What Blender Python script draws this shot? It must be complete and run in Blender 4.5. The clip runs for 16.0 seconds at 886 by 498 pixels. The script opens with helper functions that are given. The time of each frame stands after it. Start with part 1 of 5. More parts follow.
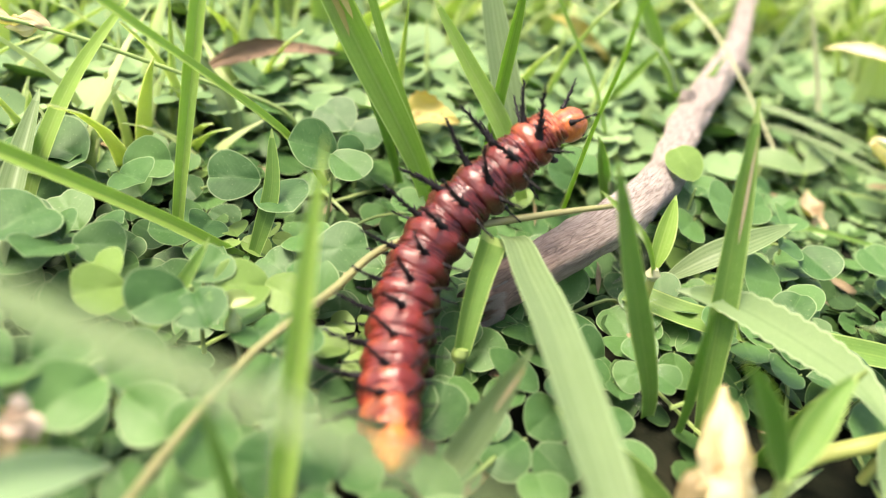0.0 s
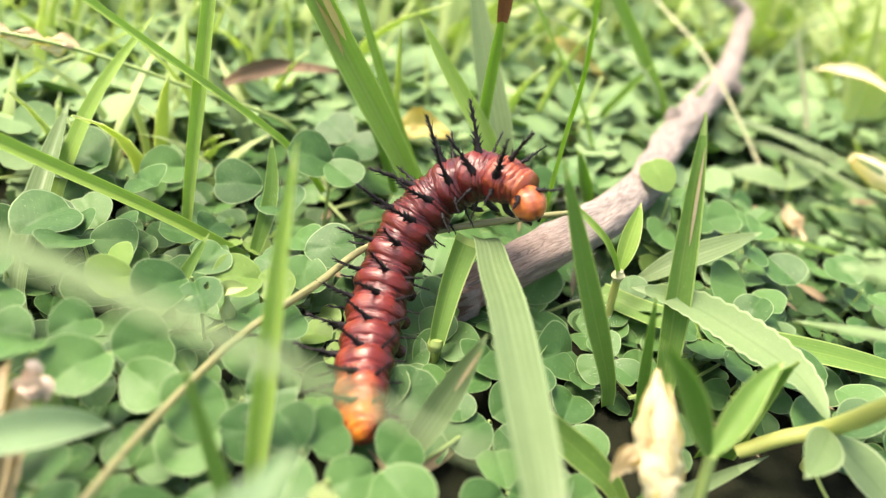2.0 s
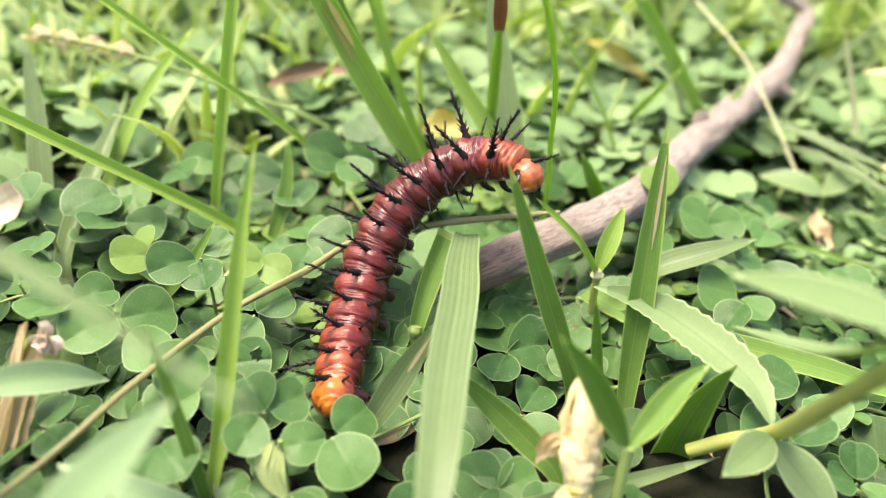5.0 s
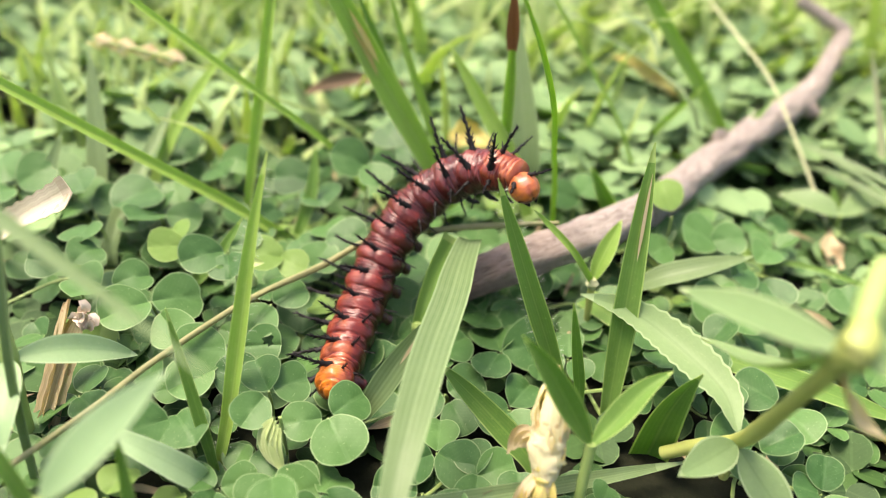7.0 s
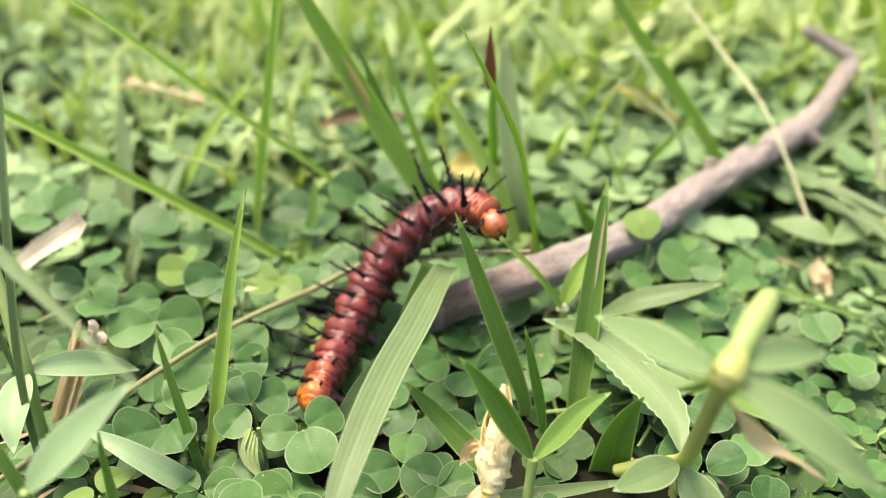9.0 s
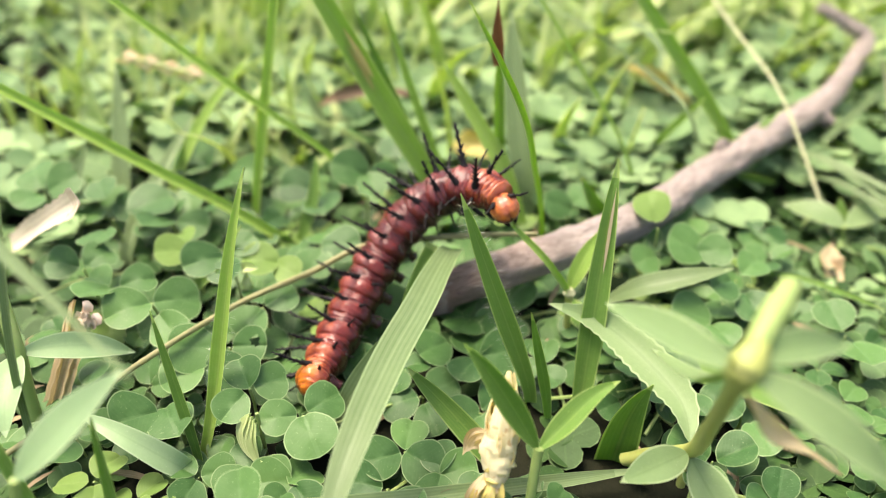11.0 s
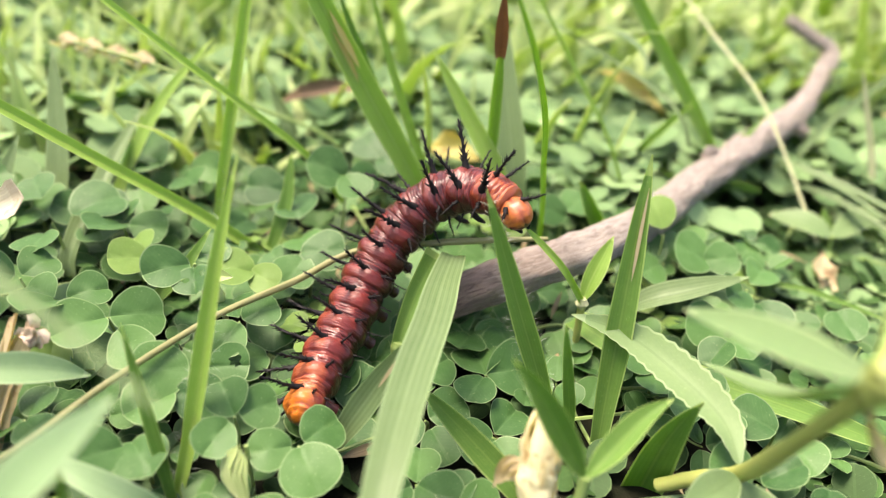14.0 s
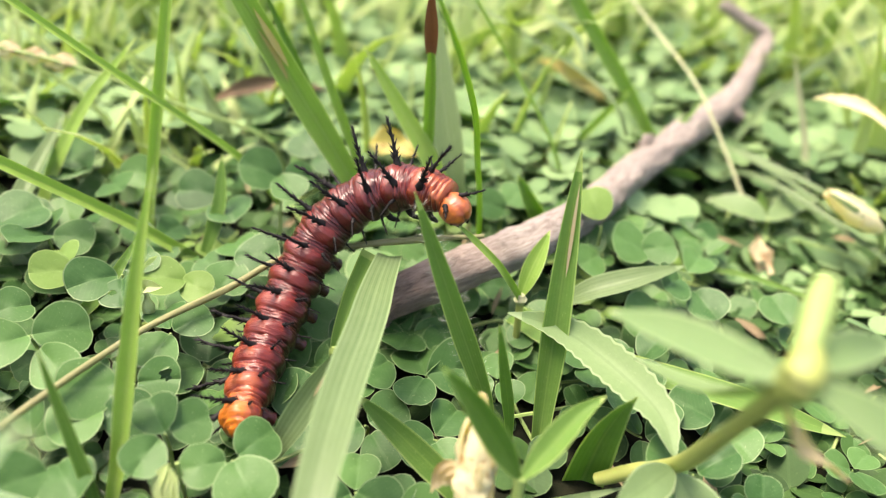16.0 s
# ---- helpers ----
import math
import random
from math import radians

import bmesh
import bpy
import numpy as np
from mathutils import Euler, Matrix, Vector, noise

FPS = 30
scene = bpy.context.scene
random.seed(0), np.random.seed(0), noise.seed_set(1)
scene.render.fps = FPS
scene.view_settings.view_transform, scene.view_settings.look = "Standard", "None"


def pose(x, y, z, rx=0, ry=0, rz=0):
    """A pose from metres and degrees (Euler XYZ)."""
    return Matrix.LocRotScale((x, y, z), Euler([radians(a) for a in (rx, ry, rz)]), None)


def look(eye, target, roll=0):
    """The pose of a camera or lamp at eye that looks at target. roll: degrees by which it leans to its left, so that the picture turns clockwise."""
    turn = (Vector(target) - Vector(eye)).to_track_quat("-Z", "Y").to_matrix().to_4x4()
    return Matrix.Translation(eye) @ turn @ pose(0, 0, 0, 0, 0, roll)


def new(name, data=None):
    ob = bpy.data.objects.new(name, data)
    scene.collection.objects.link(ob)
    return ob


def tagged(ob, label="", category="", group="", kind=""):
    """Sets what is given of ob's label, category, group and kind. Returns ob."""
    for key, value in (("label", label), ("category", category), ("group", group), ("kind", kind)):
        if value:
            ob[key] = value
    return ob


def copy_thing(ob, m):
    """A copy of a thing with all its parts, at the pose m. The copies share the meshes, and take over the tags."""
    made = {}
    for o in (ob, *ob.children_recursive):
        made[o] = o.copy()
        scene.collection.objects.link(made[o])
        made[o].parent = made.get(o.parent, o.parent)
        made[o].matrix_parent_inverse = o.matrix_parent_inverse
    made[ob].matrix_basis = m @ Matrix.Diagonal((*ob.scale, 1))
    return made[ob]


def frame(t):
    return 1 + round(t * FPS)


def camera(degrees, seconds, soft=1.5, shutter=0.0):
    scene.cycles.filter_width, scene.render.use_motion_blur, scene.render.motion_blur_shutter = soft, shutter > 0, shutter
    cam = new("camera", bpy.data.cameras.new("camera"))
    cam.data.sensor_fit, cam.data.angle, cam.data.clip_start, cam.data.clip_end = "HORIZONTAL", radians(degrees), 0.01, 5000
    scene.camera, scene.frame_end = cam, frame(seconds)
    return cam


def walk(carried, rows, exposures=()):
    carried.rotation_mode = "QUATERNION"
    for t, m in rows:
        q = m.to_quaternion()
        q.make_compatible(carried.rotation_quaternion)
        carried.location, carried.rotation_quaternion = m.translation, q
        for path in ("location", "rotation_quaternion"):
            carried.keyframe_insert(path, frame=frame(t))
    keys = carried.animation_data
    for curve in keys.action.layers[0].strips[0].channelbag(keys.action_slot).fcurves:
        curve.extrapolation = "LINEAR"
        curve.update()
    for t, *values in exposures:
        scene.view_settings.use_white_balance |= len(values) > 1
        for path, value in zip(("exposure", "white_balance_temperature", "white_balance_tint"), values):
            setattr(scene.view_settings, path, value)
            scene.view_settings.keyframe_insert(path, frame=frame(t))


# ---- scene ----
U = 0.01                                   # plan figures are in centimetres
cam = camera(62.0, 16.0, soft=1.1)
cam.data.dof.use_dof = True
cam.data.dof.focus_distance = 7.6 * U
cam.data.dof.aperture_fstop = 15.0
# seconds, eye (cm), turn (degrees)
PATH = [
    (0, -0.792, -4.621, 5.059, 55.22, -7.75, 0.25),
    (0.5, -0.726, -4.664, 5.049, 55.32, -7.69, 0.42),
    (1, -0.600, -4.759, 5.065, 55.36, -7.41, 0.68),
    (1.5, -0.472, -4.967, 5.187, 55.59, -7.06, 1.31),
    (2, -0.275, -5.275, 5.324, 56.54, -7.01, 2.72),
    (2.5, -0.015, -5.503, 5.346, 56.64, -6.61, 4.85),
    (3, 0.227, -5.648, 5.469, 56.12, -5.99, 7.71),
    (3.5, 0.436, -5.691, 5.559, 56.29, -5.62, 8.53),
    (4, 0.703, -5.580, 5.660, 55.09, -4.51, 9.51),
    (6.5, 1.585, -5.789, 6.100, 55.02, -4.20, 14.90),
    (7, 1.822, -5.924, 6.232, 54.82, -3.44, 16.64),
    (7.5, 2.102, -5.949, 6.266, 55.30, -3.24, 17.29),
    (8, 2.445, -6.010, 6.497, 55.44, -2.07, 18.71),
    (8.5, 2.669, -6.075, 6.500, 55.54, -1.79, 19.95),
    (9, 2.923, -6.058, 6.717, 56.17, -0.84, 20.70),
    (9.5, 2.993, -5.988, 6.699, 55.45, -0.71, 21.26),
    (12, 2.717, -5.845, 6.544, 54.36, -1.62, 20.95),
    (12.5, 2.839, -5.997, 6.495, 54.91, -2.01, 21.43),
    (13, 2.891, -6.147, 6.392, 55.18, -2.38, 21.94),
    (13.5, 2.373, -5.708, 6.219, 55.49, -3.36, 19.20),
    (14, 1.664, -5.559, 5.916, 56.32, -5.15, 15.58),
    (14.5, 1.113, -5.456, 5.749, 57.09, -6.35, 12.02),
    (15, 0.827, -5.224, 5.584, 56.87, -7.05, 9.11),
    (15.5, 1.458, -4.924, 5.840, 56.13, -5.95, 9.67),
    (16, 1.878, -5.335, 6.023, 55.51, -5.16, 11.86),
]
walk(cam, [(t, pose(x * U, y * U, z * U, rx, ry, rz)) for t, x, y, z, rx, ry, rz in PATH], [(0, 2.34, 7350, 15), (4, 2.32, 7350, 15), (6.5, 2.18, 7350, 15), (9, 2.08, 7350, 15), (12, 2.18, 7350, 15), (16, 2.2, 7350, 15)])

# ---- light: bright overcast sky with a soft sun ----
world = bpy.data.worlds.new("world")
scene.world = world
world.use_nodes = True
wn = world.node_tree
sky = wn.nodes.new("ShaderNodeTexSky")
sky.sky_type, sky.sun_disc = "NISHITA", False
sky.sun_elevation, sky.sun_rotation = radians(70), radians(280)
sky.air_density, sky.dust_density, sky.ozone_density = 1.0, 4.0, 0.6
wn.links.new(sky.outputs[0], wn.nodes["Background"].inputs[0])
wn.nodes["Background"].inputs[1].default_value = 0.102
sun = new("sun", bpy.data.lights.new("sun", "SUN"))
sun.data.energy, sun.data.angle, sun.data.color = 1.6, radians(24), (1.0, 0.95, 0.86)
sun.matrix_world = look((-0.34, 0.06, 1.0), (0, 0, 0))


# ---- materials ----
def graph(name):
    mat = bpy.data.materials.new(name)
    mat.use_nodes = True
    t = mat.node_tree
    t.nodes.clear()
    return mat, t


def node(t, kind, inputs=None, **props):
    n = t.nodes.new(kind)
    for k, v in props.items():
        setattr(n, k, v)
    for k, v in (inputs or {}).items():
        if isinstance(v, bpy.types.NodeSocket):
            t.links.new(v, n.inputs[k])
        else:
            n.inputs[k].default_value = v
    return n


def math_n(t, op, a, b=0.0):
    return node(t, "ShaderNodeMath", {0: a, 1: b}, operation=op).outputs[0]


def mix_n(t, fac, a, b, how="MIX"):
    n = node(t, "ShaderNodeMix", {"Factor": fac}, data_type="RGBA", blend_type=how)
    for k, v in ((6, a), (7, b)):
        if isinstance(v, bpy.types.NodeSocket):
            t.links.new(v, n.inputs[k])
        else:
            n.inputs[k].default_value = (*v, 1) if len(v) == 3 else v
    return n.outputs[2]


def noise_n(t, vec, scale, detail=4.0, rough=0.55):
    return node(t, "ShaderNodeTexNoise", {"Vector": vec, "Scale": scale, "Detail": detail, "Roughness": rough}).outputs[0]


def ramp_n(t, fac, stops):
    n = node(t, "ShaderNodeValToRGB", {0: fac})
    e = n.color_ramp.elements
    while len(e) < len(stops):
        e.new(0.5)
    for k, (p, c) in enumerate(stops):
        e[k].position, e[k].color = p, (*c, 1)
    return n.outputs[0]


def finish(t, color, rough, height=None, bump=0.3, dist=0.0002, through_light=0.0, thin=(0.3, 0.5, 0.05), spec=0.5, coat=0.0):
    out = node(t, "ShaderNodeOutputMaterial")
    p = node(t, "ShaderNodeBsdfPrincipled", {"Base Color": color, "Roughness": rough, "Specular IOR Level": spec, "Coat Weight": coat, "Coat Roughness": 0.1})
    if height is not None:
        b = node(t, "ShaderNodeBump", {"Height": height, "Strength": bump, "Distance": dist})
        t.links.new(b.outputs[0], p.inputs["Normal"])
    if through_light:
        tl = node(t, "ShaderNodeBsdfTranslucent", {"Color": mix_n(t, 1.0, color, thin, "MULTIPLY")})
        m = node(t, "ShaderNodeMixShader", {0: through_light, 1: p.outputs[0], 2: tl.outputs[0]})
        t.links.new(m.outputs[0], out.inputs[0])
    else:
        t.links.new(p.outputs[0], out.inputs[0])


def leaf_material(name, dark, light, vein, edge, ribs=0.0, feather=0.0, island=False, rough=0.5, spots=None, glow=0.42, disc=False, gloss=0.25, stripe=0.09):
    """Leaf by its own across (u) and along (v): midrib, veins or ribs, pale rim, mottling."""
    mat, t = graph(name)
    uv = node(t, "ShaderNodeUVMap").outputs[0]
    s = node(t, "ShaderNodeSeparateXYZ", {0: uv})
    u, v = s.outputs[0], s.outputs[1]
    off = math_n(t, "ABSOLUTE", math_n(t, "SUBTRACT", u, 0.5))
    geo = node(t, "ShaderNodeNewGeometry")
    rnd = geo.outputs["Random Per Island"] if island else node(t, "ShaderNodeObjectInfo").outputs["Random"]
    pos = node(t, "ShaderNodeTexCoord").outputs["Object"]
    n1 = noise_n(t, pos, 260.0, 4.0)
    n2 = noise_n(t, pos, 2200.0, 3.0)
    base = mix_n(t, math_n(t, "ADD", math_n(t, "MULTIPLY", rnd, 0.65), math_n(t, "MULTIPLY", n1, 0.35)), dark, light)
    base = mix_n(t, math_n(t, "MULTIPLY", n2, 0.35), base, mix_n(t, 1.0, base, (0.55, 0.6, 0.5), "MULTIPLY"))
    fleck = math_n(t, "GREATER_THAN", noise_n(t, pos, 4200.0, 2.0), 0.69)
    base = mix_n(t, math_n(t, "MULTIPLY", fleck, 0.22), base, edge)
    blotch = math_n(t, "SUBTRACT", noise_n(t, pos, 700.0, 3.0), 0.45)
    base = mix_n(t, math_n(t, "MULTIPLY", blotch, 0.9), base, mix_n(t, 0.4, base, vein))
    mid = math_n(t, "LESS_THAN", off, 0.035)
    height = math_n(t, "MULTIPLY", n2, 0.3)
    if ribs:
        sway = math_n(t, "ADD", u, math_n(t, "MULTIPLY", n1, 0.05))
        w = math_n(t, "SINE", math_n(t, "MULTIPLY", sway, ribs * 6.283))
        fine = math_n(t, "SINE", math_n(t, "MULTIPLY", sway, ribs * 16.7))
        w = math_n(t, "ADD", math_n(t, "MULTIPLY", w, 0.6), math_n(t, "MULTIPLY", fine, 0.4))
        base = mix_n(t, math_n(t, "MULTIPLY", math_n(t, "ADD", w, 1.0), stripe), base, vein)
        height = math_n(t, "ADD", height, math_n(t, "MULTIPLY", w, 0.45))
        worn = noise_n(t, node(t, "ShaderNodeMapping", {0: uv, "Scale": (6.0, 2.2, 1.0)}).outputs[0], 2.0, 5.0)
        base = mix_n(t, math_n(t, "MULTIPLY", math_n(t, "SUBTRACT", worn, 0.4), 0.7), base, mix_n(t, 0.35, base, vein))
    if feather:
        w = math_n(t, "SINE", math_n(t, "MULTIPLY", math_n(t, "SUBTRACT", v, math_n(t, "MULTIPLY", off, 0.7)), feather * 6.283))
        line = math_n(t, "POWER", math_n(t, "ABSOLUTE", w), 14.0)
        base = mix_n(t, math_n(t, "MULTIPLY", line, 0.03 if disc else 0.06), base, vein)
        height = math_n(t, "SUBTRACT", height, math_n(t, "MULTIPLY", line, 0.2))
    base = mix_n(t, math_n(t, "MULTIPLY", mid, 0.08 if disc else 0.3), base, vein)
    rim = math_n(t, "GREATER_THAN", math_n(t, "MAXIMUM", off, math_n(t, "MULTIPLY", math_n(t, "SUBTRACT", v, 0.48), 0.98)), 0.445)
    if disc:
        ring = node(t, "ShaderNodeVectorMath", {0: uv, 1: (0.5, 0.5, 0.0)}, operation="DISTANCE").outputs["Value"]
        rim = math_n(t, "GREATER_THAN", ring, 0.474)
    base = mix_n(t, math_n(t, "MULTIPLY", math_n(t, "MULTIPLY", rim, n1) if disc else rim, 0.55), base, edge)
    if spots:
        sp = math_n(t, "GREATER_THAN", noise_n(t, pos, 500.0, 2.0), 0.66)
        base = mix_n(t, math_n(t, "MULTIPLY", sp, 0.7), base, spots)
    finish(t, base, rough, height, 0.3, 0.00005, glow, (1.3, 1.35, 0.6), gloss)
    return mat


# Near clover: colour lowered to stand in for shade among the close leaves.
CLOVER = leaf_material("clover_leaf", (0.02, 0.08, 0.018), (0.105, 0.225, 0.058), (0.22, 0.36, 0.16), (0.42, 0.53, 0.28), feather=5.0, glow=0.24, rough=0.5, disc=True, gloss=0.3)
CLOVER_YOUNG = leaf_material("young_clover_leaf", (0.15, 0.27, 0.055), (0.24, 0.37, 0.1), (0.34, 0.46, 0.17), (0.46, 0.56, 0.24), feather=5.0, disc=True, gloss=0.3)
# Far clover: painted paler than the near leaves so the distance looks lit.
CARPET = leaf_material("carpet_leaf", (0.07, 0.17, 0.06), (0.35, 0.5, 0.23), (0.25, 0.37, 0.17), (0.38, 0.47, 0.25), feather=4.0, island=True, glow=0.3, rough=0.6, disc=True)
GRASS = leaf_material("grass_blade", (0.112, 0.245, 0.046), (0.2, 0.36, 0.09), (0.28, 0.41, 0.1), (0.5, 0.6, 0.24), ribs=8.0, rough=0.4, glow=0.48)
GRASS_FRESH = leaf_material("fresh_grass_blade", (0.22, 0.38, 0.06), (0.34, 0.5, 0.12), (0.42, 0.55, 0.18), (0.55, 0.64, 0.28), ribs=6.0, rough=0.4, glow=0.48)
GRASS_PALE = leaf_material("pale_grass_blade", (0.11, 0.185, 0.066), (0.165, 0.25, 0.105), (0.26, 0.35, 0.175), (0.32, 0.42, 0.22), ribs=6.0, rough=0.4, stripe=0.24)
# Far grass: paler than near blades, the washed bright distance put into its colour.
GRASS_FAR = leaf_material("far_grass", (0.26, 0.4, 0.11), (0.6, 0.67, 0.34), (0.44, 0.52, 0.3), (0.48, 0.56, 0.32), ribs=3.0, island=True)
HERB = leaf_material("herb_leaf", (0.18, 0.29, 0.12), (0.26, 0.37, 0.17), (0.14, 0.23, 0.08), (0.45, 0.54, 0.32), feather=9.0, rough=0.45)
GLAUCOUS = leaf_material("glaucous_leaf", (0.26, 0.4, 0.19), (0.34, 0.48, 0.26), (0.22, 0.34, 0.15), (0.48, 0.58, 0.36), feather=9.0, rough=0.45, glow=0.3, gloss=0.35)
STRAW = leaf_material("dry_straw", (0.4, 0.31, 0.16), (0.56, 0.46, 0.28), (0.72, 0.64, 0.46), (0.5, 0.38, 0.24), ribs=5.0, rough=0.6, spots=(0.4, 0.25, 0.13), stripe=0.3)
HUSK = leaf_material("pale_husk", (0.62, 0.55, 0.32), (0.78, 0.72, 0.5), (0.84, 0.8, 0.62), (0.68, 0.54, 0.3), ribs=4.0, rough=0.5, spots=(0.56, 0.4, 0.18))
YELLOW = leaf_material("withered_leaf", (0.52, 0.45, 0.13), (0.65, 0.56, 0.22), (0.65, 0.58, 0.3), (0.5, 0.37, 0.14), ribs=4.0, spots=(0.38, 0.25, 0.09))
SCRAPS = leaf_material("dry_scraps", (0.08, 0.055, 0.03), (0.36, 0.28, 0.15), (0.5, 0.4, 0.25), (0.3, 0.2, 0.11), ribs=3.0, island=True, rough=0.7, glow=0.15)
BONE = leaf_material("bleached_straw", (0.48, 0.41, 0.29), (0.64, 0.57, 0.44), (0.8, 0.75, 0.62), (0.5, 0.4, 0.28), ribs=5.0, rough=0.6, spots=(0.45, 0.33, 0.2), glow=0.2, stripe=0.25)
BROWN = leaf_material("dead_leaf", (0.1, 0.062, 0.038), (0.22, 0.145, 0.088), (0.2, 0.15, 0.09), (0.06, 0.04, 0.025), ribs=5.0, rough=0.75, spots=(0.04, 0.03, 0.02), glow=0.1)
PALE_FOLD = leaf_material("folded_leaf", (0.36, 0.46, 0.17), (0.5, 0.58, 0.27), (0.56, 0.64, 0.34), (0.6, 0.66, 0.38), ribs=3.0, rough=0.5, glow=0.3, stripe=0.04)
FRAY = leaf_material("frayed_fibre", (0.6, 0.46, 0.35), (0.78, 0.66, 0.53), (0.8, 0.7, 0.58), (0.5, 0.36, 0.28), ribs=5.0, rough=0.7, spots=(0.42, 0.27, 0.2), glow=0.15)
# Undergrowth: darkened clover copy, the shade near the soil is in its colour.
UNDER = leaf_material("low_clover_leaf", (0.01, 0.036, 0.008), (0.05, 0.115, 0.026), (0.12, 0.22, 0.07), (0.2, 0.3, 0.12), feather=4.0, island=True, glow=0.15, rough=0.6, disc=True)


def stem_material(name, a, b, streak):
    mat, t = graph(name)
    pos = node(t, "ShaderNodeTexCoord").outputs["Object"]
    n1 = noise_n(t, pos, 400.0)
    n2 = noise_n(t, pos, 3000.0)
    c = mix_n(t, n1, a, b)
    c = mix_n(t, math_n(t, "MULTIPLY", n2, 0.5), c, streak)
    finish(t, c, 0.5, n2, 0.3, 0.00005, 0.2, (1.2, 1.25, 0.6))
    return mat


STEM = stem_material("green_stem", (0.18, 0.32, 0.07), (0.3, 0.43, 0.13), (0.35, 0.36, 0.15))
STEM_PALE = stem_material("pale_stem", (0.4, 0.44, 0.22), (0.54, 0.56, 0.33), (0.42, 0.38, 0.22))
STEM_DRY = stem_material("dry_stem", (0.21, 0.24, 0.08), (0.3, 0.31, 0.125), (0.18, 0.11, 0.07))
STEM_RED = stem_material("reddish_stem", (0.3, 0.42, 0.08), (0.42, 0.5, 0.13), (0.38, 0.26, 0.13))
RUST = stem_material("rusty_tip", (0.24, 0.09, 0.03), (0.35, 0.15, 0.05), (0.1, 0.04, 0.02))

mat, t = graph("bark")
uv = node(t, "ShaderNodeUVMap").outputs[0]
pos = node(t, "ShaderNodeTexCoord").outputs["Object"]
grain = node(t, "ShaderNodeMapping", {0: uv, "Scale": (42.0, 26.0, 1.0)}).outputs[0]
f1 = noise_n(t, grain, 2.2, 7.0, 0.72)
crack = node(t, "ShaderNodeTexVoronoi", {"Vector": node(t, "ShaderNodeMapping", {0: mix_n(t, 0.12, uv, node(t, "ShaderNodeTexNoise", {"Vector": uv, "Scale": 9.0, "Detail": 4.0}).outputs[1]), "Scale": (46.0, 34.0, 1.0)}).outputs[0], "Scale": 1.0}, feature="DISTANCE_TO_EDGE").outputs[0]
gap = math_n(t, "LESS_THAN", crack, math_n(t, "MULTIPLY", f1, 0.055))
f2 = noise_n(t, pos, 900.0, 5.0, 0.65)
f3 = noise_n(t, pos, 120.0, 3.0)
c = ramp_n(t, f1, [(0.3, (0.07, 0.05, 0.038)), (0.4, (0.32, 0.265, 0.22)), (0.52, (0.6, 0.53, 0.455)), (0.7, (0.74, 0.68, 0.6))])
c = mix_n(t, math_n(t, "MULTIPLY", f3, 0.35), c, (0.34, 0.26, 0.22))
c = mix_n(t, math_n(t, "MULTIPLY", f2, 0.3), c, (0.16, 0.11, 0.1))
c = mix_n(t, math_n(t, "MULTIPLY", gap, 0.42), c, (0.07, 0.05, 0.042))
along = node(t, "ShaderNodeSeparateXYZ", {0: uv}).outputs[1]
raw = math_n(t, "MULTIPLY", math_n(t, "SUBTRACT", 1.0, node(t, "ShaderNodeMapRange", {0: math_n(t, "ADD", along, math_n(t, "MULTIPLY", f3, 0.06)), 1: 0.05, 2: 0.19}).outputs[0]), 0.7)
c = mix_n(t, raw, c, mix_n(t, 1.0, c, (0.62, 0.4, 0.34), "MULTIPLY"))
height = math_n(t, "SUBTRACT", math_n(t, "ADD", f1, math_n(t, "MULTIPLY", f2, 0.4)), math_n(t, "MULTIPLY", gap, 0.4))
finish(t, c, 0.85, height, 1.0, 0.0008)
BARK = mat

mat, t = graph("soil")
pos = node(t, "ShaderNodeTexCoord").outputs["Object"]
s1 = noise_n(t, pos, 150.0, 6.0, 0.65)
s2 = noise_n(t, pos, 1200.0, 4.0)
s3 = noise_n(t, pos, 9.0, 5.0)
c = ramp_n(t, s1, [(0.3, (0.004, 0.005, 0.003)), (0.5, (0.009, 0.01, 0.006)), (0.7, (0.02, 0.018, 0.011))])
c = mix_n(t, math_n(t, "MULTIPLY", s3, 0.5), c, (0.014, 0.022, 0.009))
c = mix_n(t, math_n(t, "MULTIPLY", s2, 0.4), c, (0.015, 0.014, 0.01))
finish(t, c, 0.95, s1, 0.8, 0.001, spec=0.05)
SOIL = mat


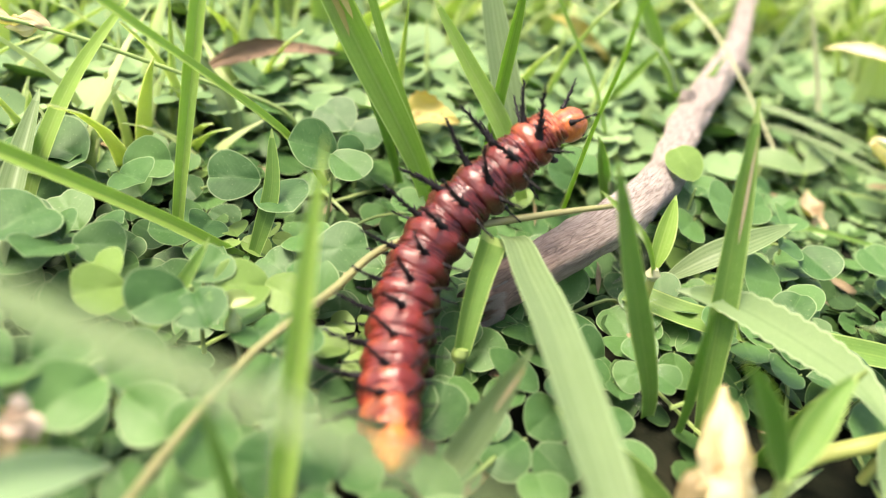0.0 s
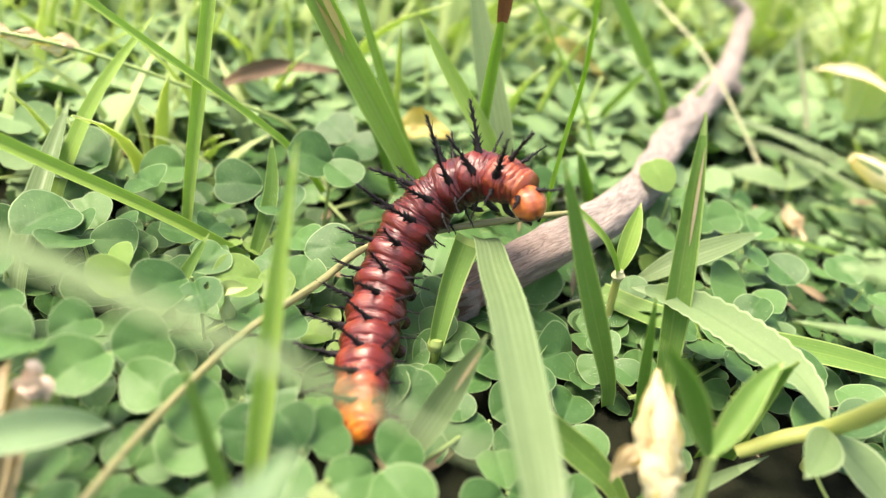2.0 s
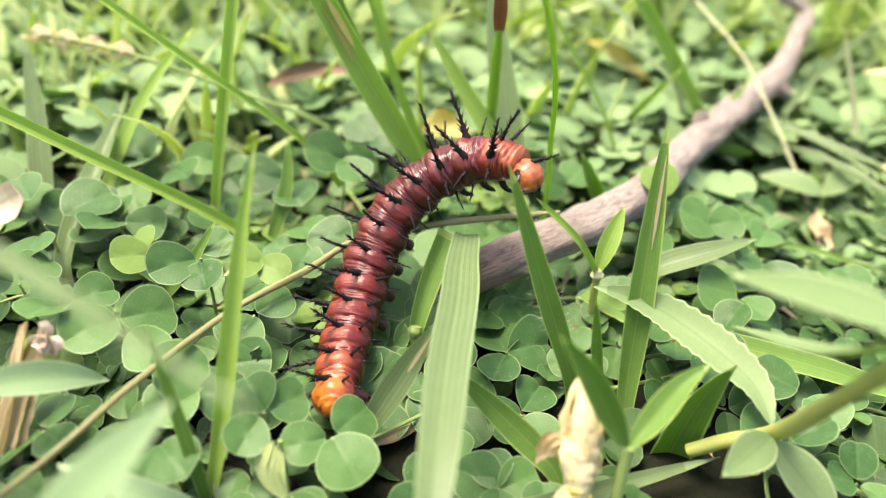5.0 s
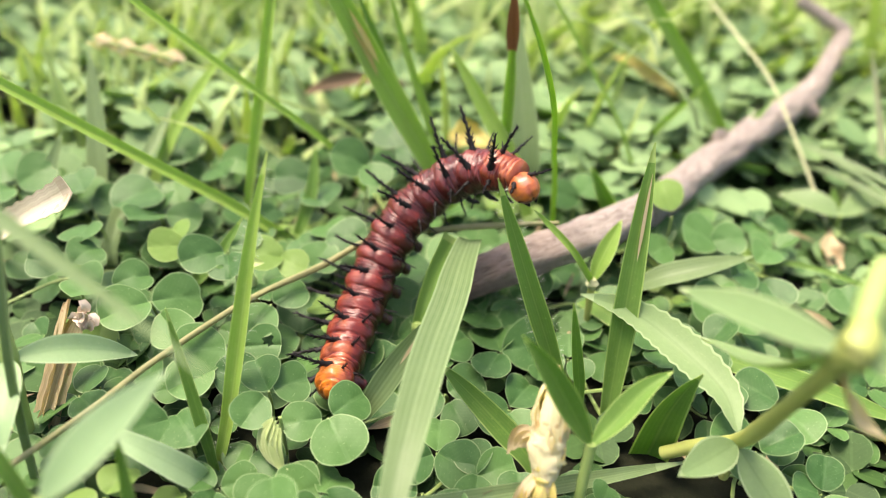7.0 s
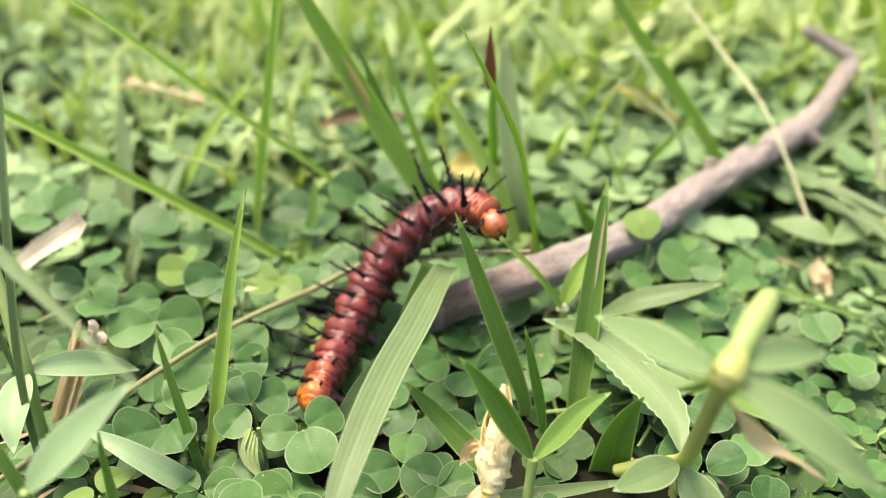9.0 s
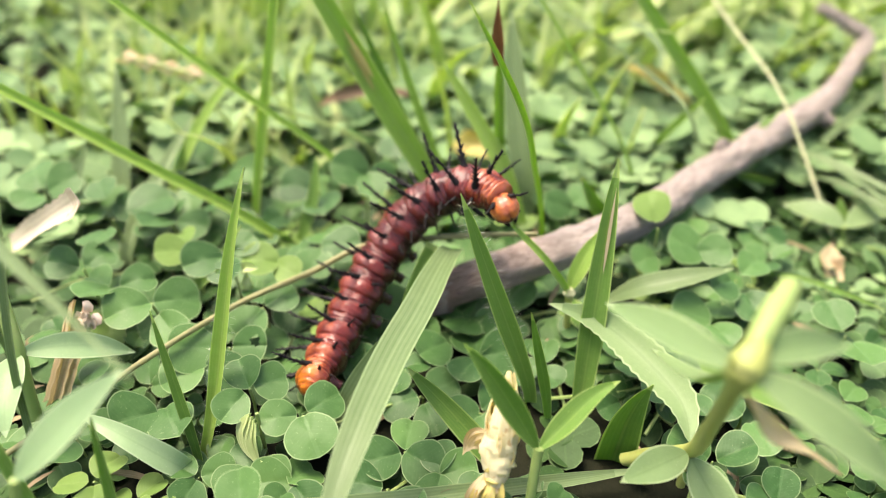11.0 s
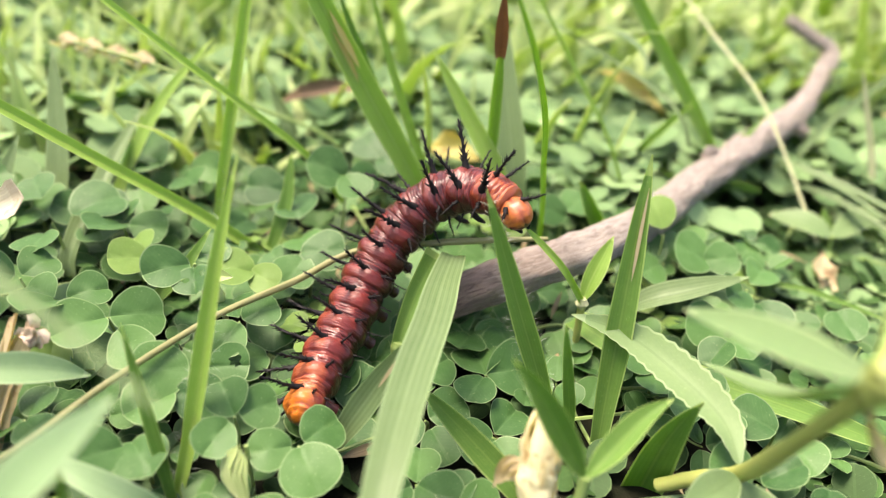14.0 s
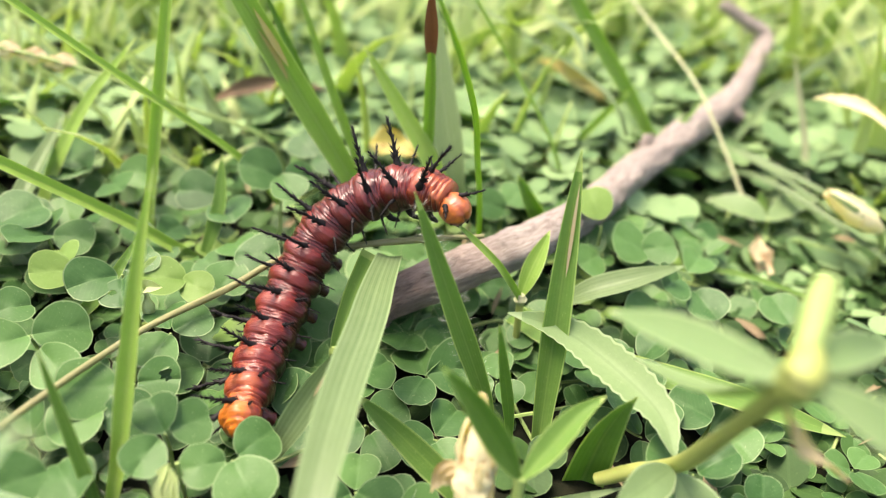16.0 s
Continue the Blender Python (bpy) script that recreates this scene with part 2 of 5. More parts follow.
def skin_material():
    """Caterpillar skin: maroon to orange by a vertex figure that also darkens creases, with wrinkles and wet gloss."""
    mat, t = graph("caterpillar_skin")
    pig = node(t, "ShaderNodeAttribute", attribute_name="pigment_and_shade")
    pos = node(t, "ShaderNodeTexCoord").outputs["Object"]
    fold = node(t, "ShaderNodeMapping", {0: pos, "Scale": (1.0, 5.0, 1.0)}).outputs[0]
    w = noise_n(t, fold, 520.0, 5.0, 0.6)
    w2 = noise_n(t, pos, 1500.0, 4.0)
    w3 = noise_n(t, pos, 330.0, 3.0)
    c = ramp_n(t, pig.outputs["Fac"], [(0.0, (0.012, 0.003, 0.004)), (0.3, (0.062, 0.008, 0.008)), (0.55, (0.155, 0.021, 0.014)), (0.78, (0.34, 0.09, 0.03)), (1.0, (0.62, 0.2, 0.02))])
    c = mix_n(t, math_n(t, "MULTIPLY", math_n(t, "SUBTRACT", w, 0.35), 1.3), c, mix_n(t, 1.0, c, (0.4, 0.3, 0.34), "MULTIPLY"))
    c = mix_n(t, math_n(t, "MULTIPLY", w3, 0.35), c, mix_n(t, 1.0, c, (1.6, 1.35, 1.3), "MULTIPLY"))
    finish(t, c, 0.3, math_n(t, "ADD", w, math_n(t, "MULTIPLY", w2, 0.35)), 0.7, 0.0003, 0.0, spec=0.42, coat=0.22)
    return mat


SKIN = skin_material()
mat, t = graph("black_spine")
pos = node(t, "ShaderNodeTexCoord").outputs["Object"]
finish(t, mix_n(t, noise_n(t, pos, 2000.0), (0.004, 0.0035, 0.004), (0.012, 0.01, 0.01)), 0.55, spec=0.2)
BLACK = mat
mat, t = graph("hair")
pos = node(t, "ShaderNodeTexCoord").outputs["Object"]
finish(t, mix_n(t, noise_n(t, pos, 900.0), (0.5, 0.55, 0.4), (0.7, 0.72, 0.6)), 0.4)
HAIR = mat


# ---- building helpers ----
def build(name, verts, faces, material, parent=None, label="", uvs=None, smooth=True, origin=(0, 0, 0), attr=None):
    """One mesh object from centimetre figures, its origin at a place in its parent's space."""
    me = bpy.data.meshes.new(name)
    o = Vector(origin)
    me.from_pydata([(Vector(p) - o) * U for p in verts], [], faces)
    me.materials.append(material)
    if uvs is not None:
        lay = me.uv_layers.new(name="UVMap")
        flat = np.array(uvs, dtype=np.float32)[np.array([i for f in faces for i in f])]
        lay.data.foreach_set("uv", flat.ravel())
    if attr is not None:
        a = me.attributes.new("pigment_and_shade", "FLOAT", "POINT")
        a.data.foreach_set("value", np.array(attr, dtype=np.float32))
    me.polygons.foreach_set("use_smooth", [smooth] * len(faces))
    if uvs is not None:
        me.set_sharp_from_angle(angle=radians(48))
    me.update()
    ob = new(name, me)
    ob.location = o * U
    if parent:
        ob.parent = parent
    if label:
        tagged(ob, label)
    return ob


def empty(name, place, label, category, group=""):
    ob = new(name)
    ob.empty_display_size = 0.002
    ob.location = Vector(place) * U
    return tagged(ob, label, category, group)


def spline(ctrl, n):
    """n + 1 places evenly along a smooth line through the control places."""
    p = [Vector(c) for c in ctrl]
    p = [2 * p[0] - p[1]] + p + [2 * p[-1] - p[-2]]
    fine = []
    for k in range(1, len(p) - 2):
        for j in range(12):
            s = j / 12
            a, b, c, d = p[k - 1:k + 3]
            fine.append(0.5 * (2 * b + (c - a) * s + (2 * a - 5 * b + 4 * c - d) * s * s + (3 * b - 3 * c + d - a) * s ** 3))
    fine.append(p[-2])
    run = [0.0]
    for a, b in zip(fine, fine[1:]):
        run.append(run[-1] + (b - a).length)
    out, k = [], 0
    for j in range(n + 1):
        want = run[-1] * j / n
        while k < len(fine) - 2 and run[k + 1] < want:
            k += 1
        d = run[k + 1] - run[k]
        out.append(fine[k].lerp(fine[k + 1], (want - run[k]) / d if d else 0))
    return out


def tangents(pts):
    return [(pts[min(k + 1, len(pts) - 1)] - pts[max(k - 1, 0)]).normalized() for k in range(len(pts))]


def grass_width(v):
    return min(1.0, 0.55 + v * 1.2) * max(0.02, 1 - v ** 3) ** 0.8


def strap_width(v):
    return max(0.02, 1 - v ** 8)


def lance_width(v):
    return max(0.03, math.sin(math.pi * min(1, v ** 0.85)) ** 0.85)


def oval_width(v):
    return max(0.03, (2 * math.sqrt(max(0.0, v * (1 - v)))) ** 0.85 * (0.9 + 0.16 * v))


def ribbon(ctrl, width, shape=grass_width, face=(0, -0.6, 0.8), n=14, m=4, fold=0.25, thick=0.012, twist=0.0, teeth=0, wave=0.0):
    """A leaf or blade with thickness along a line: places, faces and across/along figures."""
    pts = spline(ctrl, n)
    tan = tangents(pts)
    vs, uv, fs = [], [], []
    for side in (0, 1):
        for k, (p, d) in enumerate(zip(pts, tan)):
            v = k / n
            f = Vector(face)
            f = (f - d * f.dot(d)).normalized()
            f.rotate(Matrix.Rotation(radians(twist) * v, 3, d))
            across = d.cross(f)
            w = width * shape(v) / 2
            if teeth and 0 < k < n:
                w *= 1.0 + (0.07 if k % 2 else -0.05)
            for j in range(m + 1):
                s = 2 * j / m - 1
                lift = fold * w * abs(s) ** 1.3 + wave * w * math.sin(v * 9 + s * 2) * abs(s)
                vs.append(p + across * (w * s) + f * (lift - (thick if side else 0) * (1 - 0.75 * abs(s))))
                uv.append((j / m, v))
    c = (n + 1) * (m + 1)
    for k in range(n):
        for j in range(m):
            a = k * (m + 1) + j
            fs.append((a, a + 1, a + m + 2, a + m + 1))
            fs.append((c + a, c + a + m + 1, c + a + m + 2, c + a + 1))
        a, b = k * (m + 1), k * (m + 1) + m
        fs.append((a, a + m + 1, c + a + m + 1, c + a))
        fs.append((b, c + b, c + b + m + 1, b + m + 1))
    fs.append(tuple(range(0, m + 1))[::-1] + tuple(c + j for j in range(m + 1)))
    e = n * (m + 1)
    fs.append(tuple(e + j for j in range(m + 1)) + tuple(c + e + j for j in range(m + 1))[::-1])
    return vs, fs, uv


def tube(ctrl, radii, n=16, sides=10, rough=0.0, seed=0, cap=True):
    """A round stem along a line, its radius running through the given ones."""
    pts = spline(ctrl, n)
    tan = tangents(pts)
    ref = Vector((0.31, 0.2, 0.93))
    vs, uv, fs = [], [], []
    for k, (p, d) in enumerate(zip(pts, tan)):
        v = k / n
        x = v * (len(radii) - 1)
        i = min(int(x), len(radii) - 2)
        r = radii[i] + (radii[i + 1] - radii[i]) * (x - i)
        a = d.cross(ref).normalized()
        b = d.cross(a)
        for j in range(sides):
            g = 2 * math.pi * j / sides
            q = 1.0
            if rough:
                q += rough * noise.noise(Vector((math.cos(g) * 1.4, math.sin(g) * 1.4, v * 22 + seed)))
                q += 0.5 * rough * noise.noise(Vector((math.cos(g) * 4, math.sin(g) * 4, v * 60 + seed)))
            vs.append(p + (a * math.cos(g) + b * math.sin(g)) * r * q)
            uv.append((j / sides, v))
    for k in range(n):
        for j in range(sides):
            a, b = k * sides + j, k * sides + (j + 1) % sides
            fs.append((a, b, b + sides, a + sides))
    if cap:
        fs.append(tuple(range(sides))[::-1])
        fs.append(tuple(n * sides + j for j in range(sides)))
    return vs, fs, uv


def hairs(ctrl, width, face, count, length, seed):
    """Fine hairs standing off the rims of a blade."""
    rng = random.Random(seed)
    pts = spline(ctrl, 40)
    tan = tangents(pts)
    vs, fs, uv = [], [], []
    for _ in range(count):
        k = rng.randrange(1, 39)
        d = tan[k]
        f = Vector(face)
        f = (f - d * f.dot(d)).normalized()
        a = d.cross(f) * rng.choice((-1, 1))
        p = pts[k] + a * width * grass_width(k / 40) * 0.48
        tip = p + (a + d * rng.uniform(-0.2, 0.8) + f * rng.uniform(-0.5, 0.7)).normalized() * length * rng.uniform(0.5, 1.1)
        o = len(vs)
        vs += [p + d * 0.0007, p - d * 0.0007, p + f * 0.001, tip]
        fs += [(o, o + 1, o + 3), (o + 1, o + 2, o + 3), (o + 2, o, o + 3)]
        uv += [(0.5, 0)] * 4
    return vs, fs, uv


# ---- ground ----
def ground_height(x, y):
    return 0.12 * noise.noise(Vector((x * 0.35, y * 0.35, 3.0))) + 0.05 * noise.noise(Vector((x * 1.4, y * 1.4, 8.0)))


def make_ground():
    lines = [-3000, -800, -200, -60, -50, -40] + [x * 0.5 for x in range(-60, 81)] + [45, 52, 60, 200, 800, 3000]
    n = len(lines)
    vs = [(x, y, ground_height(x, y) if abs(x) < 55 and abs(y) < 55 else 0) for y in lines for x in lines]
    fs = [(j * n + i, j * n + i + 1, (j + 1) * n + i + 1, (j + 1) * n + i) for j in range(n - 1) for i in range(n - 1)]
    return tagged(build("ground", vs, fs, SOIL), "dark damp soil of a lawn under clover and grass", "ground", kind="structure")


make_ground()


# ---- caterpillar ----
# its middle line from tail to head (cm) at the times when it changes
SHAPES = [
    (0.0, [(-0.56, -1.10, 0.72), (-0.64, -0.51, 0.64), (-0.62, 0.16, 0.70), (-0.55, 0.79, 0.94), (-0.28, 1.28, 1.31), (0.16, 1.59, 1.71), (0.61, 1.85, 2.14), (0.90, 1.92, 2.28)]),
    (0.3, [(-0.57, -1.08, 0.72), (-0.63, -0.50, 0.64), (-0.65, 0.16, 0.72), (-0.60, 0.78, 1.00), (-0.29, 1.24, 1.38), (0.17, 1.55, 1.74), (0.72, 1.80, 2.00), (1.04, 1.88, 2.00)]),
    (0.6, [(-0.56, -1.02, 0.64), (-0.64, -0.40, 0.60), (-0.65, 0.24, 0.68), (-0.56, 0.86, 0.92), (-0.32, 1.34, 1.33), (0.10, 1.48, 1.80), (0.60, 1.18, 2.11), (0.81, 0.85, 2.07)]),
    (1.0, [(-0.55, -0.96, 0.57), (-0.66, -0.32, 0.58), (-0.67, 0.30, 0.68), (-0.56, 0.90, 0.93), (-0.29, 1.35, 1.33), (0.14, 1.45, 1.81), (0.54, 1.06, 2.08), (0.65, 0.66, 2.07)]),
    (1.5, [(-0.58, -0.96, 0.57), (-0.67, -0.33, 0.57), (-0.66, 0.30, 0.66), (-0.60, 0.86, 0.90), (-0.39, 1.32, 1.32), (0.02, 1.45, 1.80), (0.50, 1.10, 2.05), (0.70, 0.70, 1.96)]),
    (3.0, [(-0.55, -0.98, 0.54), (-0.63, -0.38, 0.55), (-0.64, 0.24, 0.68), (-0.60, 0.82, 0.97), (-0.41, 1.25, 1.36), (0.05, 1.46, 1.76), (0.60, 1.26, 1.97), (0.88, 0.90, 1.95)]),
    (3.5, [(-0.52, -1.00, 0.52), (-0.60, -0.40, 0.55), (-0.61, 0.20, 0.68), (-0.59, 0.76, 0.95), (-0.42, 1.25, 1.36), (0.06, 1.46, 1.75), (0.66, 1.29, 1.98), (1.04, 0.97, 2.00)]),
    (4.1, [(-0.51, -0.97, 0.52), (-0.60, -0.36, 0.56), (-0.63, 0.24, 0.72), (-0.62, 0.80, 1.05), (-0.42, 1.25, 1.48), (0.06, 1.46, 1.90), (0.62, 1.31, 2.20), (1.01, 1.00, 2.16)]),
    (6.5, [(-0.51, -0.94, 0.52), (-0.62, -0.30, 0.56), (-0.65, 0.32, 0.76), (-0.62, 0.84, 1.10), (-0.40, 1.27, 1.53), (0.06, 1.46, 1.96), (0.64, 1.29, 2.25), (1.00, 0.98, 2.22)]),
    (9.5, [(-0.54, -0.92, 0.50), (-0.60, -0.28, 0.56), (-0.61, 0.33, 0.76), (-0.54, 0.87, 1.08), (-0.28, 1.29, 1.50), (0.17, 1.46, 1.92), (0.70, 1.25, 2.21), (1.05, 0.92, 2.18)]),
    (12.0, [(-0.58, -0.90, 0.48), (-0.60, -0.26, 0.56), (-0.58, 0.33, 0.77), (-0.50, 0.86, 1.13), (-0.26, 1.29, 1.58), (0.21, 1.47, 2.00), (0.76, 1.28, 2.19), (1.10, 0.93, 2.14)]),
    (14.0, [(-0.56, -0.91, 0.48), (-0.61, -0.28, 0.56), (-0.57, 0.32, 0.74), (-0.50, 0.88, 1.06), (-0.30, 1.29, 1.46), (0.11, 1.46, 1.90), (0.68, 1.27, 2.13), (1.06, 0.94, 2.10)]),
    (16.0, [(-0.53, -0.92, 0.48), (-0.64, -0.28, 0.57), (-0.65, 0.30, 0.76), (-0.58, 0.86, 1.10), (-0.38, 1.24, 1.52), (0.10, 1.44, 1.93), (0.70, 1.34, 2.14), (1.11, 1.06, 2.08)]),
]
LINKS = 13                                  # twelve body rings and the head
LINK = 0.335
RADII = [0.21, 0.252, 0.272, 0.282, 0.288, 0.29, 0.29, 0.288, 0.283, 0.274, 0.256, 0.225, 0.205]
PIGMENT = [0.82, 0.57, 0.46, 0.44, 0.42, 0.39, 0.36, 0.36, 0.32, 0.31, 0.37, 0.57, 0.86]
FOOT = Vector((-0.55, 0.1, 0.0))


def link_poses(ctrl):
    """Where each ring lies on a middle line: y towards the head, z to the back."""
    pts = spline(ctrl, LINKS)
    out = []
    for k in range(LINKS):
        d = (pts[k + 1] - pts[k]).normalized()
        back = Vector((-1.0, -0.3, 0.75)).lerp(Vector((-0.25, -0.36, 1.0)), min(1.0, k / 8))
        back = (back - d * back.dot(d)).normalized()
        side = d.cross(back)
        m = Matrix((side, d, back)).transposed().to_4x4()
        m.translation = ((pts[k] + pts[k + 1]) / 2 - FOOT) * U
        out.append(m)
    return out


def spine_mesh(rng, length, bend):
    """A black spine along z from a knob; its short side hairs grow out of its faces."""
    n, sides = 26, 6
    v, f, u = tube([(0, 0, -0.03), (0, 0, 0.012), (0, bend * 0.3, length * 0.5), (0, bend, length)], [0.05, 0.025, 0.0135, 0.012, 0.011, 0.005], n, sides)
    quads = list(f)
    for row in range(5, n - 1):
        for _ in range(1 + row % 2):
            k = row * sides + rng.randrange(sides)
            ring = quads[k]
            if len(ring) != 4:
                continue
            mid = sum((v[i] for i in ring), Vector()) / 4
            axis = sum((v[i] for i in range(row * sides, row * sides + sides)), Vector()) / sides
            out = (mid - axis).normalized()
            tip = mid + (out * 0.85 + Vector((0, 0, 0.55))) * rng.uniform(0.03, 0.07)
            v.append(tip)
            u.append((0.5, 0.5))
            quads[k] = (ring[0], ring[1], len(v) - 1)
            quads += [(ring[j], ring[(j + 1) % 4], len(v) - 1) for j in (1, 2, 3)]
    return v, quads, u


def ring_mesh(k):
    """A wrinkled body ring; its ends tuck into its neighbours."""
    rng = random.Random(k)
    r0 = RADII[k]
    ra = (RADII[k - 1] + r0) / 2 if k else 0.19
    rb = (RADII[k + 1] + r0) / 2
    rows, sides = 44, 40
    vs, fs, pig = [], [], []
    creases = [(at + rng.uniform(-0.012, 0.012), deep * rng.uniform(0.7, 1.3), wide) for at, deep, wide in ((0.08, 0.02, 0.02), (0.19, 0.022, 0.03), (0.53, 0.03, 0.02), (0.6, 0.04, 0.02), (0.67, 0.045, 0.022), (0.74, 0.04, 0.02), (0.81, 0.032, 0.03), (0.9, 0.03, 0.03))]
    for i in range(rows + 1):
        s = i / rows
        y = (s - 0.5) * (LINK + 0.16)
        r = ra + (rb - ra) * s
        swell = r0 - (ra + rb) / 2
        r += swell * (1 - (2 * s - 1) ** 2)
        r *= 1 - 0.2 * abs(2 * s - 1) ** 3
        if k == 0 and s < 0.5:
            r *= math.sqrt(max(0.02, 1 - (1 - 2 * s) ** 4))
        for j in range(sides):
            g = 2 * math.pi * j / sides
            cx, cz = math.cos(g), math.sin(g)
            waver = 0.014 * math.sin(2 * g + k) + 0.03 * noise.noise(Vector((cx * 3, cz * 3, k * 3.0)))
            fold = 0.0
            for at, deep, wide in creases:
                fold -= deep * math.exp(-((s - at - waver) / wide) ** 2) * 1.2 * max(0.1, 0.7 + 0.9 * noise.noise(Vector((cx * 2.4, cz * 2.4, at * 20 + k * 3))))
            bulge = 0.026 * math.exp(-((s - 0.37) / 0.14) ** 2) * (0.7 + 0.3 * math.cos(6 * g + 1.57))
            lump = 0.016 * noise.noise(Vector((cx * 2.2, cz * 2.2, s * 4 + k * 7))) + 0.007 * noise.noise(Vector((cx * 6, cz * 6, s * 11 + k * 5)))
            q = r + fold + bulge + lump
            vs.append((cx * q * 1.03, y, cz * q * (0.97 if cz > 0 else 0.9)))
            p = PIGMENT[k] + (PIGMENT[min(k + 1, 12)] - PIGMENT[max(k - 1, 0)]) * 0.5 * (s - 0.5)
            # Paler along the back, darker and mottled towards flanks and belly.
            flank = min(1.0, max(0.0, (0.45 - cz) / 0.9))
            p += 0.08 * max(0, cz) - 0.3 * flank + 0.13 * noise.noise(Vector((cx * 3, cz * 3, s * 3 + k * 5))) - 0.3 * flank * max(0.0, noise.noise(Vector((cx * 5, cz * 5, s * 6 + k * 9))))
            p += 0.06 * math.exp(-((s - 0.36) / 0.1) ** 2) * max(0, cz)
            # Inside folds the figure drops: crease shade painted into the skin colour.
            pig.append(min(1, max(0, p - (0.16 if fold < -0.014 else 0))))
    for i in range(rows):
        for j in range(sides):
            a, b = i * sides + j, i * sides + (j + 1) % sides
            fs.append((a, a + sides, b + sides, b))
    fs.append(tuple(range(sides)))
    fs.append(tuple(rows * sides + j for j in range(sides))[::-1])
    return vs, fs, pig


def make_caterpillar():
    body = empty("caterpillar", FOOT, "maroon caterpillar with orange ends and black branched spines, rearing up", "caterpillar")
    rng = random.Random(4)
    parts = []
    spines = [spine_mesh(rng, ln, bd) for ln, bd in ((0.46, 0.04), (0.43, -0.04), (0.40, 0.05), (0.44, 0.0))]
    datas = []
    for v, f, u in spines:
        me = bpy.data.meshes.new("spine")
        me.from_pydata([Vector(p) * U for p in v], [], f)
        me.materials.append(BLACK)
        me.polygons.foreach_set("use_smooth", [True] * len(f))
        datas.append(me)
    first = link_poses(SHAPES[0][1])
    for k in range(LINKS - 1):
        v, f, pig = ring_mesh(k)
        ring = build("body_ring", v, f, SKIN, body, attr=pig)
        parts.append(ring)
        r = RADII[k]
        angles = (30, -30, 74, -74, 116, -116) if k < 11 else (30, -30, 74, -74)
        for a in angles:
            s = new("spine", datas[rng.randrange(4)])
            s.parent = ring
            tilt = -8 + (8 if k > 8 else 0) - (20 if k < 2 else 0) + rng.uniform(-9, 9)
            if k > 10:
                tilt = 28
            g = radians(a)
            way = g - radians(24 if k < 7 else 34) if a == 30 else g
            s.matrix_basis = Matrix.Translation((math.sin(g) * r * 0.97 * U, rng.uniform(-0.03, 0.03) * U, math.cos(g) * r * 0.93 * U)) @ Matrix.Rotation(way, 4, "Y") @ Matrix.Rotation(radians(-tilt), 4, "X") @ Matrix.Diagonal((*([rng.uniform(0.85, 1.1) * (1.15 if k > 7 else 1.0) * (0.4 if abs(a) > 100 else 0.62 if abs(a) > 60 else 1)] * 3), 1))
        if k in (3, 4, 5, 6, 0):
            for sx in (-1, 1):
                vs, fs, uv = tube([(sx * 0.10, 0, -r * 0.7), (sx * 0.12, 0.0, -r + 0.01), (sx * 0.12, 0.01, -r - 0.05)], [0.085, 0.075, 0.06, 0.07], 6, 10)
                build("proleg", vs, fs, SKIN, ring, "short fleshy maroon proleg", uv, attr=[0.1] * len(vs))
        if k in (9, 10, 11):
            for sx in (-1, 1):
                vs, fs, uv = tube([(sx * 0.1, 0, -r * 0.7), (sx * 0.13, 0.02, -r - 0.03), (sx * 0.11, 0.06, -r - 0.11), (sx * 0.07, 0.04, -r - 0.18)], [0.042, 0.036, 0.026, 0.008], 6, 7)
                build("leg", vs, fs, BLACK, ring, "thin black jointed leg", uv)
    # head: two round lobes, dark mouth and eye spots
    vs, fs, pig = [], [], []
    rows, sides = 16, 24
    for i in range(rows + 1):
        th = math.pi * i / rows
        for j in range(sides):
            g = 2 * math.pi * j / sides
            x, y, z = math.sin(th) * math.cos(g), -math.cos(th), math.sin(th) * math.sin(g)
            q = 1 - 0.10 * math.exp(-(x / 0.14) ** 2) * (1 if z > -0.2 else 0.3)
            vs.append((x * 0.172 * q, y * 0.185 * q + 0.025, z * 0.172 * q - 0.05))
            pig.append(0.82 - (0.45 if y > 0.5 and z < -0.15 else 0) - 0.18 * math.exp(-(x / 0.13) ** 2) + 0.16 * noise.noise(Vector((x, y, z)) * 4))
    for i in range(rows):
        for j in range(sides):
            a, b = i * sides + j, i * sides + (j + 1) % sides
            fs.append((a, a + sides, b + sides, b))
    head = build("head", vs, fs, SKIN, body, "glossy orange head with two lobes", attr=pig)
    parts.append(head)
    for sx in (-1, 1):
        vs, fs, uv = tube([(sx * 0.115, 0.1, -0.1), (sx * 0.14, 0.125, -0.11)], [0.022, 0.026, 0.006], 3, 8)
        build("eye", vs, fs, BLACK, head, "small black eye spot", uv)
        vs, fs, uv = tube([(sx * 0.06, 0.12, -0.14), (sx * 0.04, 0.16, -0.21)], [0.04, 0.03, 0.012], 3, 7)
        build("jaw", vs, fs, BLACK, head, "dark jaw", uv)
        s = new("spine", datas[1])
        s.parent = head
        s.matrix_basis = Matrix.Translation((sx * 0.11 * U, 0.03 * U, 0.09 * U)) @ Matrix.Rotation(radians(sx * 45), 4, "Y") @ Matrix.Rotation(radians(-50), 4, "X") @ Matrix.Scale(0.7, 4)
    for p, m in zip(parts, first):
        p.matrix_basis = m
    return parts


CATERPILLAR_PARTS = make_caterpillar()


